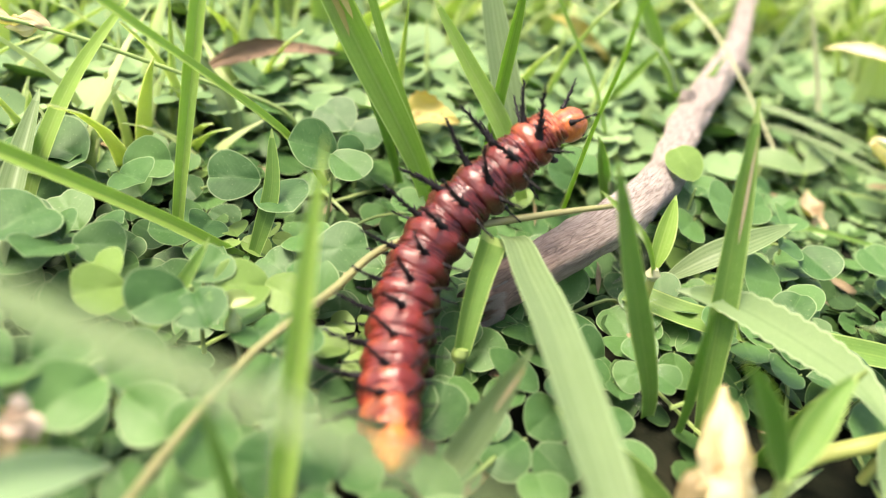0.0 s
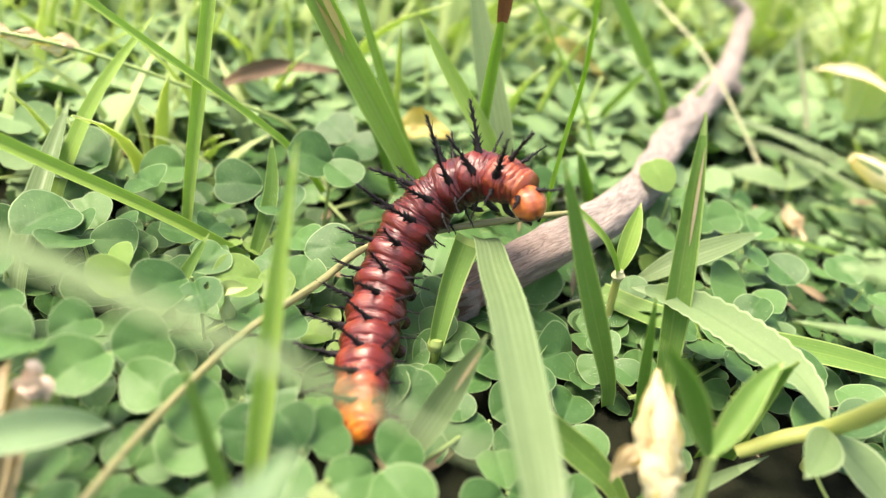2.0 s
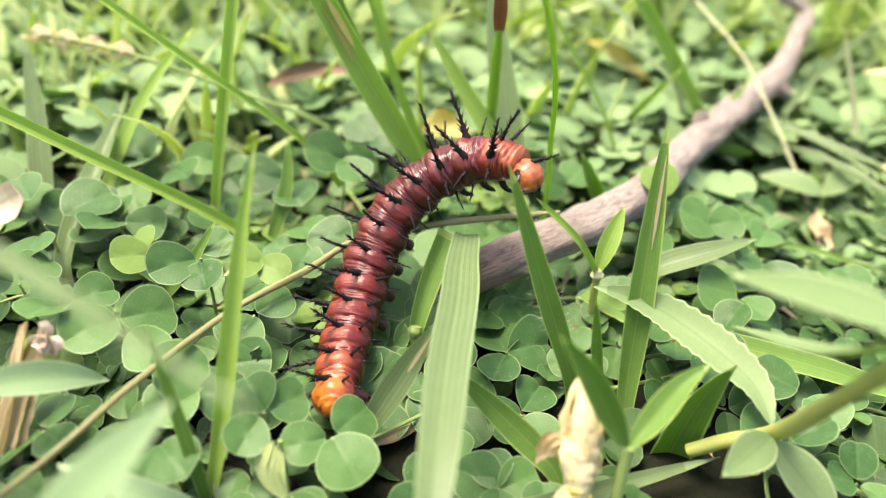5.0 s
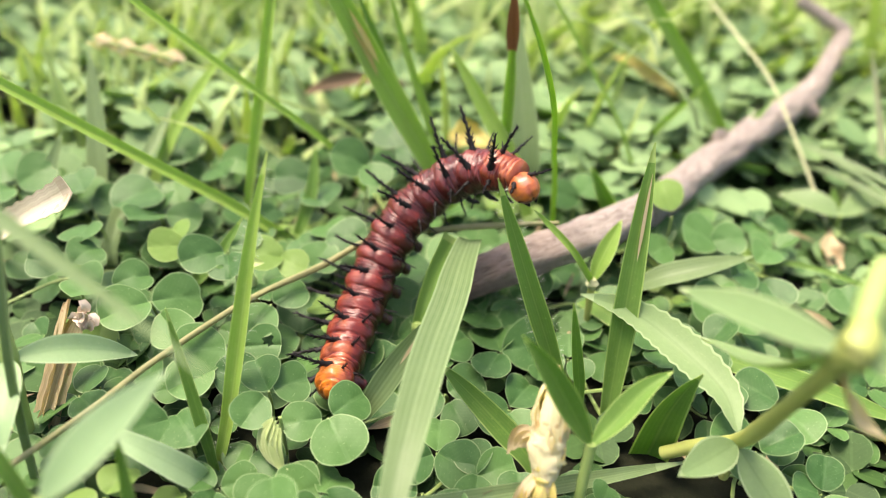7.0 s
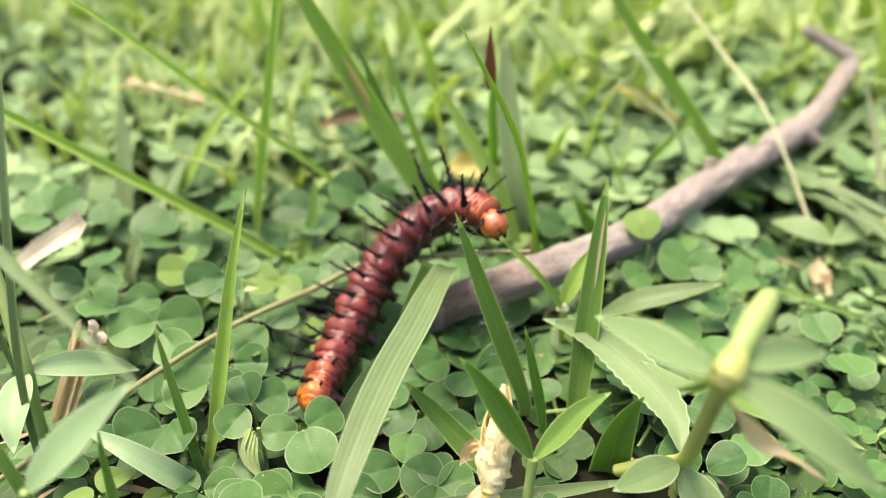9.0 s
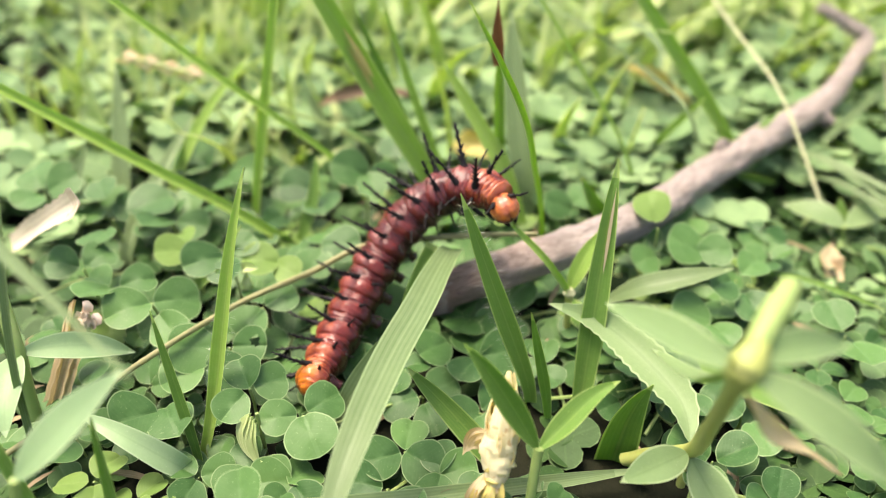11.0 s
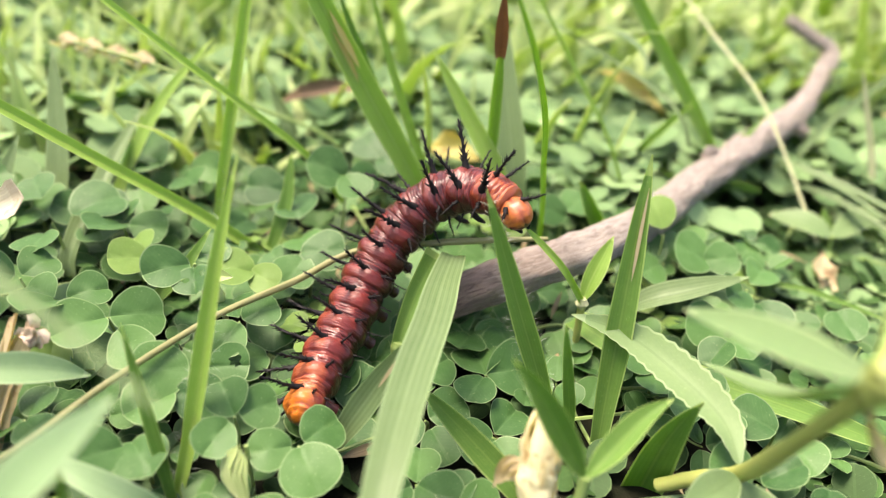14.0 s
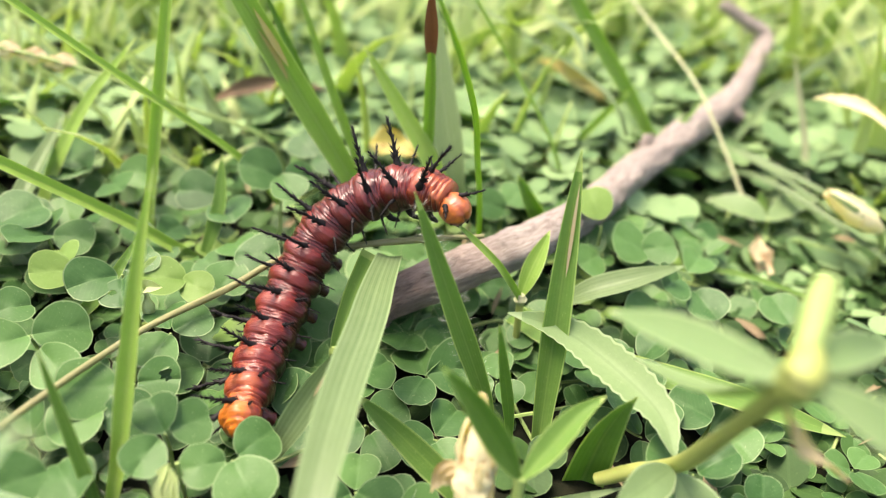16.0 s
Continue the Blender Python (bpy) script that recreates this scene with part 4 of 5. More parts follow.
def make_herbs():
    # creeping stem with a toothed leaf
    root = (3.5, -0.5, 0.3)
    h = empty("stout_herb", root, "light green herb with toothed leaves on a stout yellowish stem", "herb")
    stem_part(h, root, [(2.9, -0.4, 0.3), (3.2, -0.45, 0.6), (3.5, -0.55, 0.9), (3.5, -1.15, 1.9), (3.48, -1.7, 2.85), (3.47, -1.96, 3.3)], [0.07, 0.075, 0.08, 0.065, 0.065, 0.075], STEM_RED)
    stem_part(h, root, [(3.5, -0.5, 0.3), (3.5, -0.52, 0.6), (3.5, -0.56, 0.9)], [0.05, 0.05, 0.06], STEM_RED)
    leaf_part(h, root, [(3.48, -0.5, 0.92), (3.28, -0.05, 1.05), (2.65, 0.45, 1.17), (2.21, 0.58, 1.27), (1.75, 0.48, 1.4)], 0.42, "pale green toothed leaf", teeth=1, n=34, face=(0.1, -0.55, 0.8))
    leaf_part(h, root, [(3.5, -0.6, 0.85), (3.75, -0.85, 0.7), (4.1, -1.1, 0.45)], 0.4, "broad green leaf")
    leaf_part(h, root, [(3.46, -0.6, 0.9), (3.2, -0.95, 0.98), (2.91, -1.31, 1.05)], 0.34)
    h2 = h
    # forked sprout
    root = (2.15, -1.5, 0.0)
    h = empty("forked_sprout", root, "young sprout with two narrow green leaves in a fork", "herb")
    stem_part(h, root, [(2.15, -1.5, 0.0), (2.14, -1.42, 0.6), (2.13, -1.3, 1.15)], [0.055, 0.05, 0.05])
    leaf_part(h, root, [(2.13, -1.3, 1.12), (1.9, -1.3, 1.5), (1.6, -1.35, 2.0), (1.39, -1.4, 2.28)], 0.23, face=(0.25, -0.8, 0.55), material=GRASS, fold=0.6)
    leaf_part(h, root, [(2.13, -1.3, 1.12), (2.3, -1.1, 1.3), (2.5, -0.88, 1.55), (2.7, -0.72, 1.7)], 0.23, face=(-0.2, -0.5, 0.8), material=GRASS, fold=0.6)
    # dry husk in front of the sprout
    root = (1.79, -1.6, 0.2)
    h = empty("dry_husk", root, "pale yellow dry flower husk with brown withered edges", "husk")
    rng = random.Random(12)
    low, top = Vector((1.8, -1.52, 0.78)), Vector((1.68, -0.84, 1.58))
    axis = (top - low).normalized()
    right = axis.cross(Vector((0, -0.8, 0.6))).normalized()
    front = right.cross(axis)
    v, f, u = tube([low - axis * 0.05, low.lerp(top, 0.25), low.lerp(top, 0.55), low.lerp(top, 0.85), top - axis * 0.02], [0.08, 0.15, 0.155, 0.12, 0.07, 0.02], 30, 18, 0.3, 7)
    build("husk_body", [p - Vector(root) for p in v], f, HUSK, h, "creamy papery husk", u)
    for k in range(11):
        g = k * 2.4 + rng.uniform(-0.3, 0.3)
        out = right * math.cos(g) + front * math.sin(g)
        s0, s1 = 0.03 * k, 0.6 + 0.04 * k + rng.uniform(-0.1, 0.08)
        line = [low.lerp(top, s0) + out * 0.1, low.lerp(top, s0 * 0.6 + s1 * 0.4) + out * 0.165, low.lerp(top, s0 * 0.25 + s1 * 0.75) + out * 0.135, low.lerp(top, s1) + out * rng.uniform(0.05, 0.11)]
        leaf_part(h, root, line, rng.uniform(0.17, 0.23), "creamy papery husk scale", HUSK, out, teeth=1, wave=0.3, n=20, fold=-0.3)
    v, f, u = tube([low + axis * 0.2, (1.79, -1.62, 0.68), (1.76, -1.74, 0.5), (1.72, -1.86, 0.28)], [0.1, 0.085, 0.07, 0.05, 0.03], 20, 12, 0.7, 6)
    build("withered_base", [p - Vector(root) for p in v], f, YELLOW, h, "brown shrivelled lower stalk", u)
    for k in range(6):
        dx = rng.uniform(-0.12, 0.12)
        leaf_part(h, root, [(1.79 + dx * 0.3, -1.48, 0.86), (1.76 + dx, -1.64, 0.7), (1.72 + dx * 1.1, -1.8 + rng.uniform(-0.05, 0.1), 0.36 + rng.uniform(0, 0.2))], rng.uniform(0.09, 0.15), "brown shrivelled lower scale", YELLOW if k % 2 else STRAW, (dx * 2, -0.8, 0.5), wave=0.6, n=14)
    for k in range(3):
        leaf_part(h, root, [(1.72, -1.3, 1.0), (1.6 - 0.05 * k, -1.35 + 0.05 * k, 1.02), (1.5 - 0.04 * k, -1.38, 0.95 - 0.07 * k)], 0.12, "", STRAW, (0, -0.8, 0.5), wave=0.6)
    # leafy herb by the dry stub
    root = (-3.2, -2.3, 0.0)
    h = empty("leafy_herb", root, "herb with smooth oblong pale green leaves", "herb")
    stem_part(h, root, [(-3.2, -2.3, 0.0), (-3.2, -2.25, 0.7), (-3.16, -2.21, 1.25), (-3.4, -2.0, 1.75), (-3.7, -1.75, 2.3)], [0.075, 0.075, 0.08, 0.07, 0.05])
    leaf_part(h, root, [(-3.16, -2.2, 1.25), (-2.89, -1.89, 1.17), (-2.64, -1.62, 1.01), (-2.45, -1.42, 0.82)], 0.29, material=GLAUCOUS, face=(0.3, -0.6, 0.8))
    leaf_part(h, root, [(-3.16, -2.22, 1.24), (-3.0, -2.45, 1.26), (-2.8, -2.75, 1.16), (-2.65, -2.95, 0.98)], 0.32, material=GLAUCOUS, face=(0.3, -0.4, 0.9))
    root = (-1.55, -3.75, 0.0)
    h = empty("leafy_herb", root, "single smooth oblong pale green leaf on a thin stem", "herb")
    stem_part(h, root, [(-1.55, -3.75, 0.0), (-1.5, -3.8, 1.0), (-1.36, -3.72, 1.92)], [0.05, 0.04, 0.035])
    leaf_part(h, root, [(-1.36, -3.72, 1.9), (-1.2, -3.55, 2.15), (-0.95, -3.28, 2.45), (-0.72, -3.03, 2.68)], 0.3, material=GLAUCOUS, face=(0.35, -0.3, 0.9), fold=0.15)
    # the stout herb's upper whorl
    root = (3.5, -0.5, 0.3)
    stem_part(h2, root, [(3.47, -1.8, 3.02), (3.47, -1.95, 3.3), (3.52, -1.8, 3.36)], [0.08, 0.12, 0.12, 0.08], STEM_RED, "node", "swollen yellowish node")
    leaf_part(h2, root, [(3.47, -1.96, 3.28), (3.2, -1.8, 3.2), (2.85, -1.45, 3.05), (2.47, -1.14, 2.88)], 0.28, face=(0, -0.5, 0.85))
    leaf_part(h2, root, [(3.49, -1.94, 3.28), (3.95, -2.08, 3.14), (4.27, -2.12, 2.97), (4.58, -2.05, 2.72)], 0.3, face=(0.0, -0.4, 0.9))
    leaf_part(h2, root, [(3.48, -1.9, 3.3), (3.8, -1.65, 3.33), (4.14, -1.38, 3.22)], 0.24, face=(0.1, -0.5, 0.85))
    leaf_part(h2, root, [(3.47, -1.9, 3.2), (3.3, -1.2, 2.4), (2.91, -0.25, 1.77)], 0.2, face=(0.1, -0.5, 0.85))
    leaf_part(h2, root, [(3.5, -1.8, 3.0), (3.84, -1.55, 2.4), (4.2, -1.3, 2.05), (4.59, -1.05, 1.65)], 0.17, "withered pinkish tan leaf", STRAW, (0.3, -0.2, 1.0), wave=0.5)
    stem_part(h2, root, [(3.47, -1.94, 3.28), (3.56, -1.62, 3.41), (3.68, -1.24, 3.5)], [0.08, 0.09, 0.1, 0.08], STEM, "stem_tip", "yellowish stem tip")


make_herbs()


# ---- dry litter ----
def make_litter():
    root = (-2.95, -1.95, 0.0)
    h = empty("dry_stub", root, "broken straw-coloured grass stub with frayed top", "dry stub")
    o = Vector(root)
    rng = random.Random(8)
    for dx, w, lean, up in ((-0.06, 0.2, -0.5, 1.36), (0.07, 0.2, 0.45, 1.24), (0.0, 0.22, 0.0, 1.2), (-0.13, 0.05, -0.5, 1.3)):
        v, f, u = ribbon([(-3.2 + dx * 0.8, -2.25, 0.05), (-3.15 + dx * 0.9, -1.85, 0.62), (-3.08 + dx, -1.42, up)], w, strap_width, (lean, -0.8, 0.5), 14, 10, 0.3, 0.03, 0, 1, 0.04)
        build("fibre", [p - o for p in v], f, STRAW, h, "", u)
    for j in range(12):
        at = Vector((-2.98 + rng.uniform(-0.1, 0.1), -1.44 + rng.uniform(-0.06, 0.06), 1.14 + rng.uniform(-0.1, 0.12)))
        to = at + Vector((rng.uniform(-0.08, 0.1), rng.uniform(-0.06, 0.06), rng.uniform(0.06, 0.17)))
        v, f, u = ribbon([at, (at + to) / 2 + Vector((0.03, 0, 0.01)), to], rng.uniform(0.09, 0.15), oval_width, (rng.uniform(-0.8, 0.8), -0.8, 0.5), 6, 3, 0.6, 0.015, 50, 1)
        build("frayed_end", [p - o for p in v], f, FRAY, h, "", u)
    for ctrl, w, m, lb, nm in (
        ([(-5.86, -0.04, 0.4), (-4.7, -0.35, 1.26), (-3.48, -0.7, 2.12)], 0.34, BONE, "split dry straw propped on clover", "straw"),
        ([(-0.9, 4.5, 0.9), (-0.5, 4.4, 1.0), (-0.05, 4.3, 0.95)], 0.4, YELLOW, "curled yellow withered leaf", "withered_leaf"),
        ([(1.35, 7.3, 1.62), (1.75, 7.45, 1.5), (2.1, 7.7, 1.2), (2.45, 7.85, 1.0), (2.8, 8.0, 0.72)], 0.28, YELLOW, "curled yellow withered leaf", "withered_leaf"),
        ([(2.2, 6.2, 0.9), (2.0, 5.6, 0.8), (1.6, 5.2, 0.6)], 0.25, YELLOW, "curled yellow withered leaf", "withered_leaf"),
        ([(-3.6, 4.8, 0.95), (-3.2, 4.85, 1.2), (-2.7, 5.0, 1.34), (-2.1, 5.15, 1.36), (-1.75, 5.25, 1.3)], 0.24, BROWN, "dark brown dead leaf curled over clover", "dead_leaf"),
        ([(5.9, 7.2, 1.75), (6.2, 6.95, 1.88), (6.6, 6.4, 1.9), (7.2, 6.0, 1.6)], 0.2, HUSK, "curled yellow withered leaf", "withered_leaf"),
        ([(5.28, 4.07, 0.05), (5.11, 4.4, 0.25), (5.1, 4.65, 0.45)], 0.34, STRAW, "pale dry seed husk in clover", "seed_husk"),
    ):
        v, f, u = ribbon(ctrl, w, (lambda s: 1.0) if nm == "straw" else lance_width, (0.1, -0.6, 0.75), 20, 6, 0.5, 0.02, 12, 1, 0.1 if nm == "straw" else 0.5)
        tagged(build(nm, v, f, m, None, "", u, origin=ctrl[0]), lb, nm.replace("_", " "))
    root = (-2.0, 4.0, 0.3)
    h = empty("seeding_grass", root, "long thin green grass stem bearing dry cream seed scales", "grass")
    stem_part(h, root, [(-2.0, 4.0, 0.3), (-2.26, 3.9, 0.98), (-3.4, 3.5, 1.5), (-4.65, 3.12, 1.98), (-5.9, 3.05, 2.12)], [0.03, 0.028, 0.026, 0.026, 0.02])
    rng = random.Random(17)
    for k in range(11):
        at = Vector((-4.6, 3.12, 1.97)).lerp(Vector((-6.0, 3.04, 2.1)), k / 11)
        side = Vector((0, -0.5 * math.sin(k * 2.1), math.cos(k * 2.1)))
        tip = at + Vector((-0.34, 0, 0.02)) + side * rng.uniform(0.05, 0.1)
        leaf_part(h, root, [at, (at + tip) / 2 + side * 0.07, tip], rng.uniform(0.12, 0.2), "papery cream scale", HUSK if k % 3 else STRAW, side + Vector((0, -0.8, 0.3)), wave=0.5, n=10, fold=-0.4)
    root = (6.75, 4.64, 0.0)
    h = empty("flower_bud", root, "closed green flower bud with a pale tip", "bud")
    o = Vector(root)
    v, f, u = tube([(6.66, 4.66, 0.87), (6.4, 4.7, 0.98), (6.05, 4.76, 1.15), (5.8, 4.8, 1.25)], [0.06, 0.17, 0.19, 0.15, 0.07], 16, 14, 0.08, 4)
    build("bud_body", [p - o for p in v], f, HUSK, h, "pale yellow furled petals", u)
    for g in range(3):
        a = g * 2.09 + 0.9
        side = Vector((0.12 * math.cos(a), 0.15 * math.sin(a), 0.15 * math.cos(a)))
        v, f, u = ribbon([(6.66, 4.66, 0.87), Vector((6.3, 4.72, 1.03)) + side * 1.2, Vector((5.9, 4.78, 1.2)) + side, Vector((5.72, 4.81, 1.29)) + side * 0.4], 0.09, lance_width, side, 10, 3, -0.3, 0.015)
        build("sepal", [p - o for p in v], f, CLOVER_YOUNG if g % 2 else GRASS_PALE, h, "", u)
    stem_part(h, root, [(6.75, 4.64, 0.0), (6.8, 4.65, 0.5), (6.64, 4.66, 0.9)], [0.05, 0.045, 0.05])
    root = (5.38, 5.24, 0.0)
    h = empty("pale_seedling", root, "seedling with two pale pointed leaves over a dry husk", "herb")
    stem_part(h, root, [(5.38, 5.24, 0.0), (5.3, 5.17, 0.46)], [0.04, 0.035])
    leaf_part(h, root, [(5.3, 5.16, 0.45), (4.9, 5.35, 0.53), (4.42, 5.56, 0.42)], 0.4, face=(0, -0.45, 0.9), fold=0.1)
    leaf_part(h, root, [(5.3, 5.16, 0.45), (5.75, 5.7, 0.6), (6.2, 6.15, 0.52)], 0.4, face=(0, -0.45, 0.9), fold=0.1)


make_litter()


# ---- clover ----
def leaf_disc(rng, size, sides=22, rings=3):
    """A rounded leaflet along +y from its stalk at the origin, with a slightly uneven rim."""
    cup, droop, roll = rng.uniform(-0.08, 0.16), rng.uniform(-0.14, 0.1), rng.uniform(-0.1, 0.1)
    broad, notch, skew = rng.uniform(0.94, 1.14), rng.uniform(0.02, 0.13), rng.uniform(-0.05, 0.05)
    ph = rng.uniform(0, 6.28)
    vs, fs, uv = [], [], []
    for side in (0, 1):
        vs.append(Vector((0, size * 0.5, -0.008 * side)))
        uv.append((0.5, 0.5))
        for k in range(1, rings + 1):
            q = k / rings
            for j in range(sides):
                g = 2 * math.pi * j / sides
                x, y = math.sin(g), math.cos(g)
                r = 1 - notch * math.exp(-(g if g < math.pi else 2 * math.pi - g) ** 2 / 0.06) + 0.02 * math.sin(3 * g + ph) + 0.012 * math.sin(7 * g + ph)
                px, py = x * q * r * 0.5 * broad * (1.02 + 0.2 * y), y * q * r * 0.5 + 0.5
                z = (cup + 0.1) * abs(px) - 0.05 * math.exp(-(px / 0.05) ** 2) * q + droop * py * py + roll * px + skew * math.sin(2 * g + ph) * q * q
                vs.append(Vector((px * size, py * size, z * size - (0.008 * (1 - q) + 0.001) * side)))
                uv.append((0.5 + 0.5 * x * q, 0.5 + 0.5 * y * q))
    c = 1 + rings * sides
    for j in range(sides):
        n = (j + 1) % sides
        fs.append((0, 1 + n, 1 + j))
        fs.append((c, c + 1 + j, c + 1 + n))
        for k in range(rings - 1):
            a, d = 1 + k * sides + j, 1 + k * sides + n
            fs.append((a, d, d + sides, a + sides))
            fs.append((c + a, c + a + sides, c + d + sides, c + d))
        a, d = 1 + (rings - 1) * sides + j, 1 + (rings - 1) * sides + n
        fs.append((a, d, c + d, c + a))
    return vs, fs, uv


def leaflet_mesh(rng, size, material, holes=()):
    v, f, u = leaf_disc(rng, size * 0.93, 60, 14) if holes else leaf_disc(rng, size * 0.93)
    if holes:
        mid = [sum((v[i] for i in g), Vector()) / len(g) / size for g in f]
        f = [g for g, m in zip(f, mid) if all(((m.x - x) / rx) ** 2 + ((m.y - y) / ry) ** 2 > 1 + 0.5 * math.sin(m.x * 50 + m.y * 31) for x, y, rx, ry in holes)]
    me = bpy.data.meshes.new("leaflet")
    me.from_pydata([p * U for p in v], [], f)
    me.materials.append(material)
    lay = me.uv_layers.new(name="UVMap")
    lay.data.foreach_set("uv", np.array(u, dtype=np.float32)[np.array([i for g in f for i in g])].ravel())
    me.polygons.foreach_set("use_smooth", [True] * len(f))
    me.set_sharp_from_angle(angle=radians(48))
    return me


def make_sprig(rng, height, size, young=False):
    s = empty("clover_sprig", (0, 0, 0), "small clover sprig with three rounded green leaflets on a thin stalk", "clover", "clover sprigs")
    lean = Vector((rng.uniform(-0.12, 0.12), rng.uniform(-0.12, 0.12), 0))
    top = Vector((0, 0, height)) + lean
    v, f, u = tube([(0, 0, -0.05), lean * 0.3 + Vector((0, 0, height * 0.5)), top - Vector((0, 0, 0.025))], [0.022, 0.018, 0.012], 5, 5)
    build("stalk", v, f, STEM, s, "", u)
    g0 = rng.uniform(0, 6.28)
    low = Vector((0.34 * math.cos(g0), 0.34 * math.sin(g0), height * rng.uniform(0.55, 0.75)))
    v, f, u = tube([(0, 0, height * 0.2), low * 0.6, low - Vector((0, 0, 0.025))], [0.018, 0.012], 4, 5)
    build("stalk", v, f, STEM, s, "", u)
    for hub, scale, turn in ((top, 1.0, 0.0), (low, 0.8, g0 * 57.3)):
        for k, g in enumerate((0, 118, -118)):
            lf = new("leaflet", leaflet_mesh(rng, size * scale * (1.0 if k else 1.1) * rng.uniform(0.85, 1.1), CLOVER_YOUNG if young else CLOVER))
            lf.parent = s
            lf.matrix_basis = Matrix.Translation(hub * U) @ Euler((radians(rng.uniform(-26, 20)), radians(rng.uniform(-22, 22)), radians(turn + g + rng.uniform(-14, 14)))).to_matrix().to_4x4() @ Matrix.Translation((0, 0.04 * U, 0))
    return s


def placed_sprig(rng, hub, leaves, young=False, holes=(), label="small clover sprig with rounded green leaflets on a thin stalk"):
    """A sprig whose leaflets lie at given places: x, y, z of each middle and its length."""
    hub = Vector(hub)
    root = Vector((hub.x + rng.uniform(-0.1, 0.1), hub.y + 0.1, ground_height(hub.x, hub.y)))
    s = empty("clover_sprig", root, label, "clover", "clover sprigs")
    v, f, u = tube([(0, 0, -0.03), (hub - root) * 0.6 + Vector((0.03, 0, 0)), hub - root - Vector((0, 0, 0.03))], [0.024, 0.02, 0.014], 6, 5)
    build("stalk", v, f, STEM, s, "", u)
    for k, (x, y, z, size) in enumerate(leaves):
        d = Vector((x, y, z)) - hub
        d = d.normalized() if d.length > 0.05 else Vector((0.3, -1, 0))
        n = Vector((0.12, -0.55, 1.0)) + Vector((rng.uniform(-0.2, 0.2), rng.uniform(-0.2, 0.2), 0))
        n = (n - d * n.dot(d)).normalized()
        m = Matrix((d.cross(n), d, n)).transposed().to_4x4()
        m.translation = (Vector((x, y, z)) - d * size * 0.5 - root) * U
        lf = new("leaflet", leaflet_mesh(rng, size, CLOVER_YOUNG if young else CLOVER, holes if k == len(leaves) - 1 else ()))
        lf.parent = s
        lf.matrix_basis = m
    return s


def make_clover():
    rng = random.Random(21)
    taken = []
    def sprig(hub, *leaves, young=False, holes=()):
        placed_sprig(rng, hub, leaves, young, holes, *(["clover sprig with one leaflet eaten into holes"] if holes else []))
        taken.extend((x, y) for x, y, z, _ in leaves)

    sprig((-0.38, -1.36, 0.62), (-0.18, -1.54, 0.55, 0.55), (-0.6, -1.52, 0.64, 0.43), (-0.25, -1.1, 0.62, 0.48))
    sprig((-1.0, -1.38, 0.8), (-1.05, -1.65, 0.74, 0.43), (-1.13, -1.28, 0.9, 0.4), (-0.83, -1.2, 0.78, 0.41))
    sprig((0.55, -0.35, 0.29), (0.35, -0.54, 0.27, 0.5), (0.75, -0.15, 0.32, 0.48), (0.8, -0.6, 0.23, 0.48))
    sprig((1.0, 0.4, 0.42), (0.87, 0.65, 0.36, 0.58), (1.27, 0.58, 0.4, 0.62), (0.95, 0.1, 0.45, 0.5))
    sprig((-2.42, 0.34, 1.0), (-2.63, 0.08, 1.02, 0.58), (-2.3, 0.56, 1.06, 0.42), (-2.26, 0.06, 0.98, 0.46), holes=((-0.2, 0.36, 0.07, 0.11), (0.2, 0.45, 0.1, 0.09)))
    sprig((-1.42, 1.15, 0.9), (-1.22, 1.2, 0.95, 0.6), (-1.6, 1.4, 0.85, 0.54), (-1.45, 0.85, 0.8, 0.5))
    sprig((-1.5, 2.5, 1.25), (-1.7, 2.4, 1.36, 0.62), (-1.3, 2.35, 1.2, 0.53), (-1.3, 2.75, 1.15, 0.5))
    sprig((2.66, 2.82, 1.22), (2.52, 3.02, 1.42, 0.5), young=True)
    sprig((3.25, 2.85, 0.95), (3.05, 2.8, 1.05, 0.66), (3.45, 2.9, 1.0, 0.5), (3.2, 3.2, 0.86, 0.5))
    sprig((3.75, 2.5, 0.9), (3.57, 2.2, 0.98, 0.5), (3.92, 2.85, 0.95, 0.5), (4.02, 2.1, 0.8, 0.53))
    sprig((-2.75, -0.75, 0.95), (-2.9, -1.0, 0.98, 0.6), (-2.55, -0.5, 0.85, 0.62), (-2.35, -0.95, 0.8, 0.53))
    sprig((-3.35, -0.7, 0.95), (-3.35, -0.95, 1.1, 0.55), (-3.65, -0.65, 0.95, 0.48), (-3.15, -0.45, 0.95, 0.48))
    sprig((-3.7, 0.85, 0.9), (-3.75, 0.6, 1.0, 0.55), (-3.9, 1.1, 0.9, 0.5), (-3.4, 0.95, 0.85, 0.5))
    sprig((-1.62, -0.15, 0.78), (-1.45, 0.05, 0.82, 0.46), (-1.8, 0.1, 0.75, 0.43), (-1.65, -0.4, 0.7, 0.48))
    sprig((0.7, -1.15, 0.29), (0.5, -1.35, 0.29, 0.48), (0.95, -1.2, 0.25, 0.5), (0.65, -0.9, 0.27, 0.46))
    sprig((-0.2, -1.95, 0.32), (-0.42, -2.05, 0.29, 0.5), (0.05, -2.1, 0.27, 0.5), (-0.15, -1.78, 0.27, 0.43))
    sprig((1.25, -0.3, 0.25), (1.1, -0.45, 0.27, 0.5), (1.45, -0.5, 0.23, 0.48), (1.35, 0.0, 0.23, 0.48))
    sprig((-1.75, -1.2, 0.66), (-1.9, -1.4, 0.66, 0.53), (-1.5, -1.15, 0.62, 0.5), (-1.8, -0.9, 0.6, 0.48))
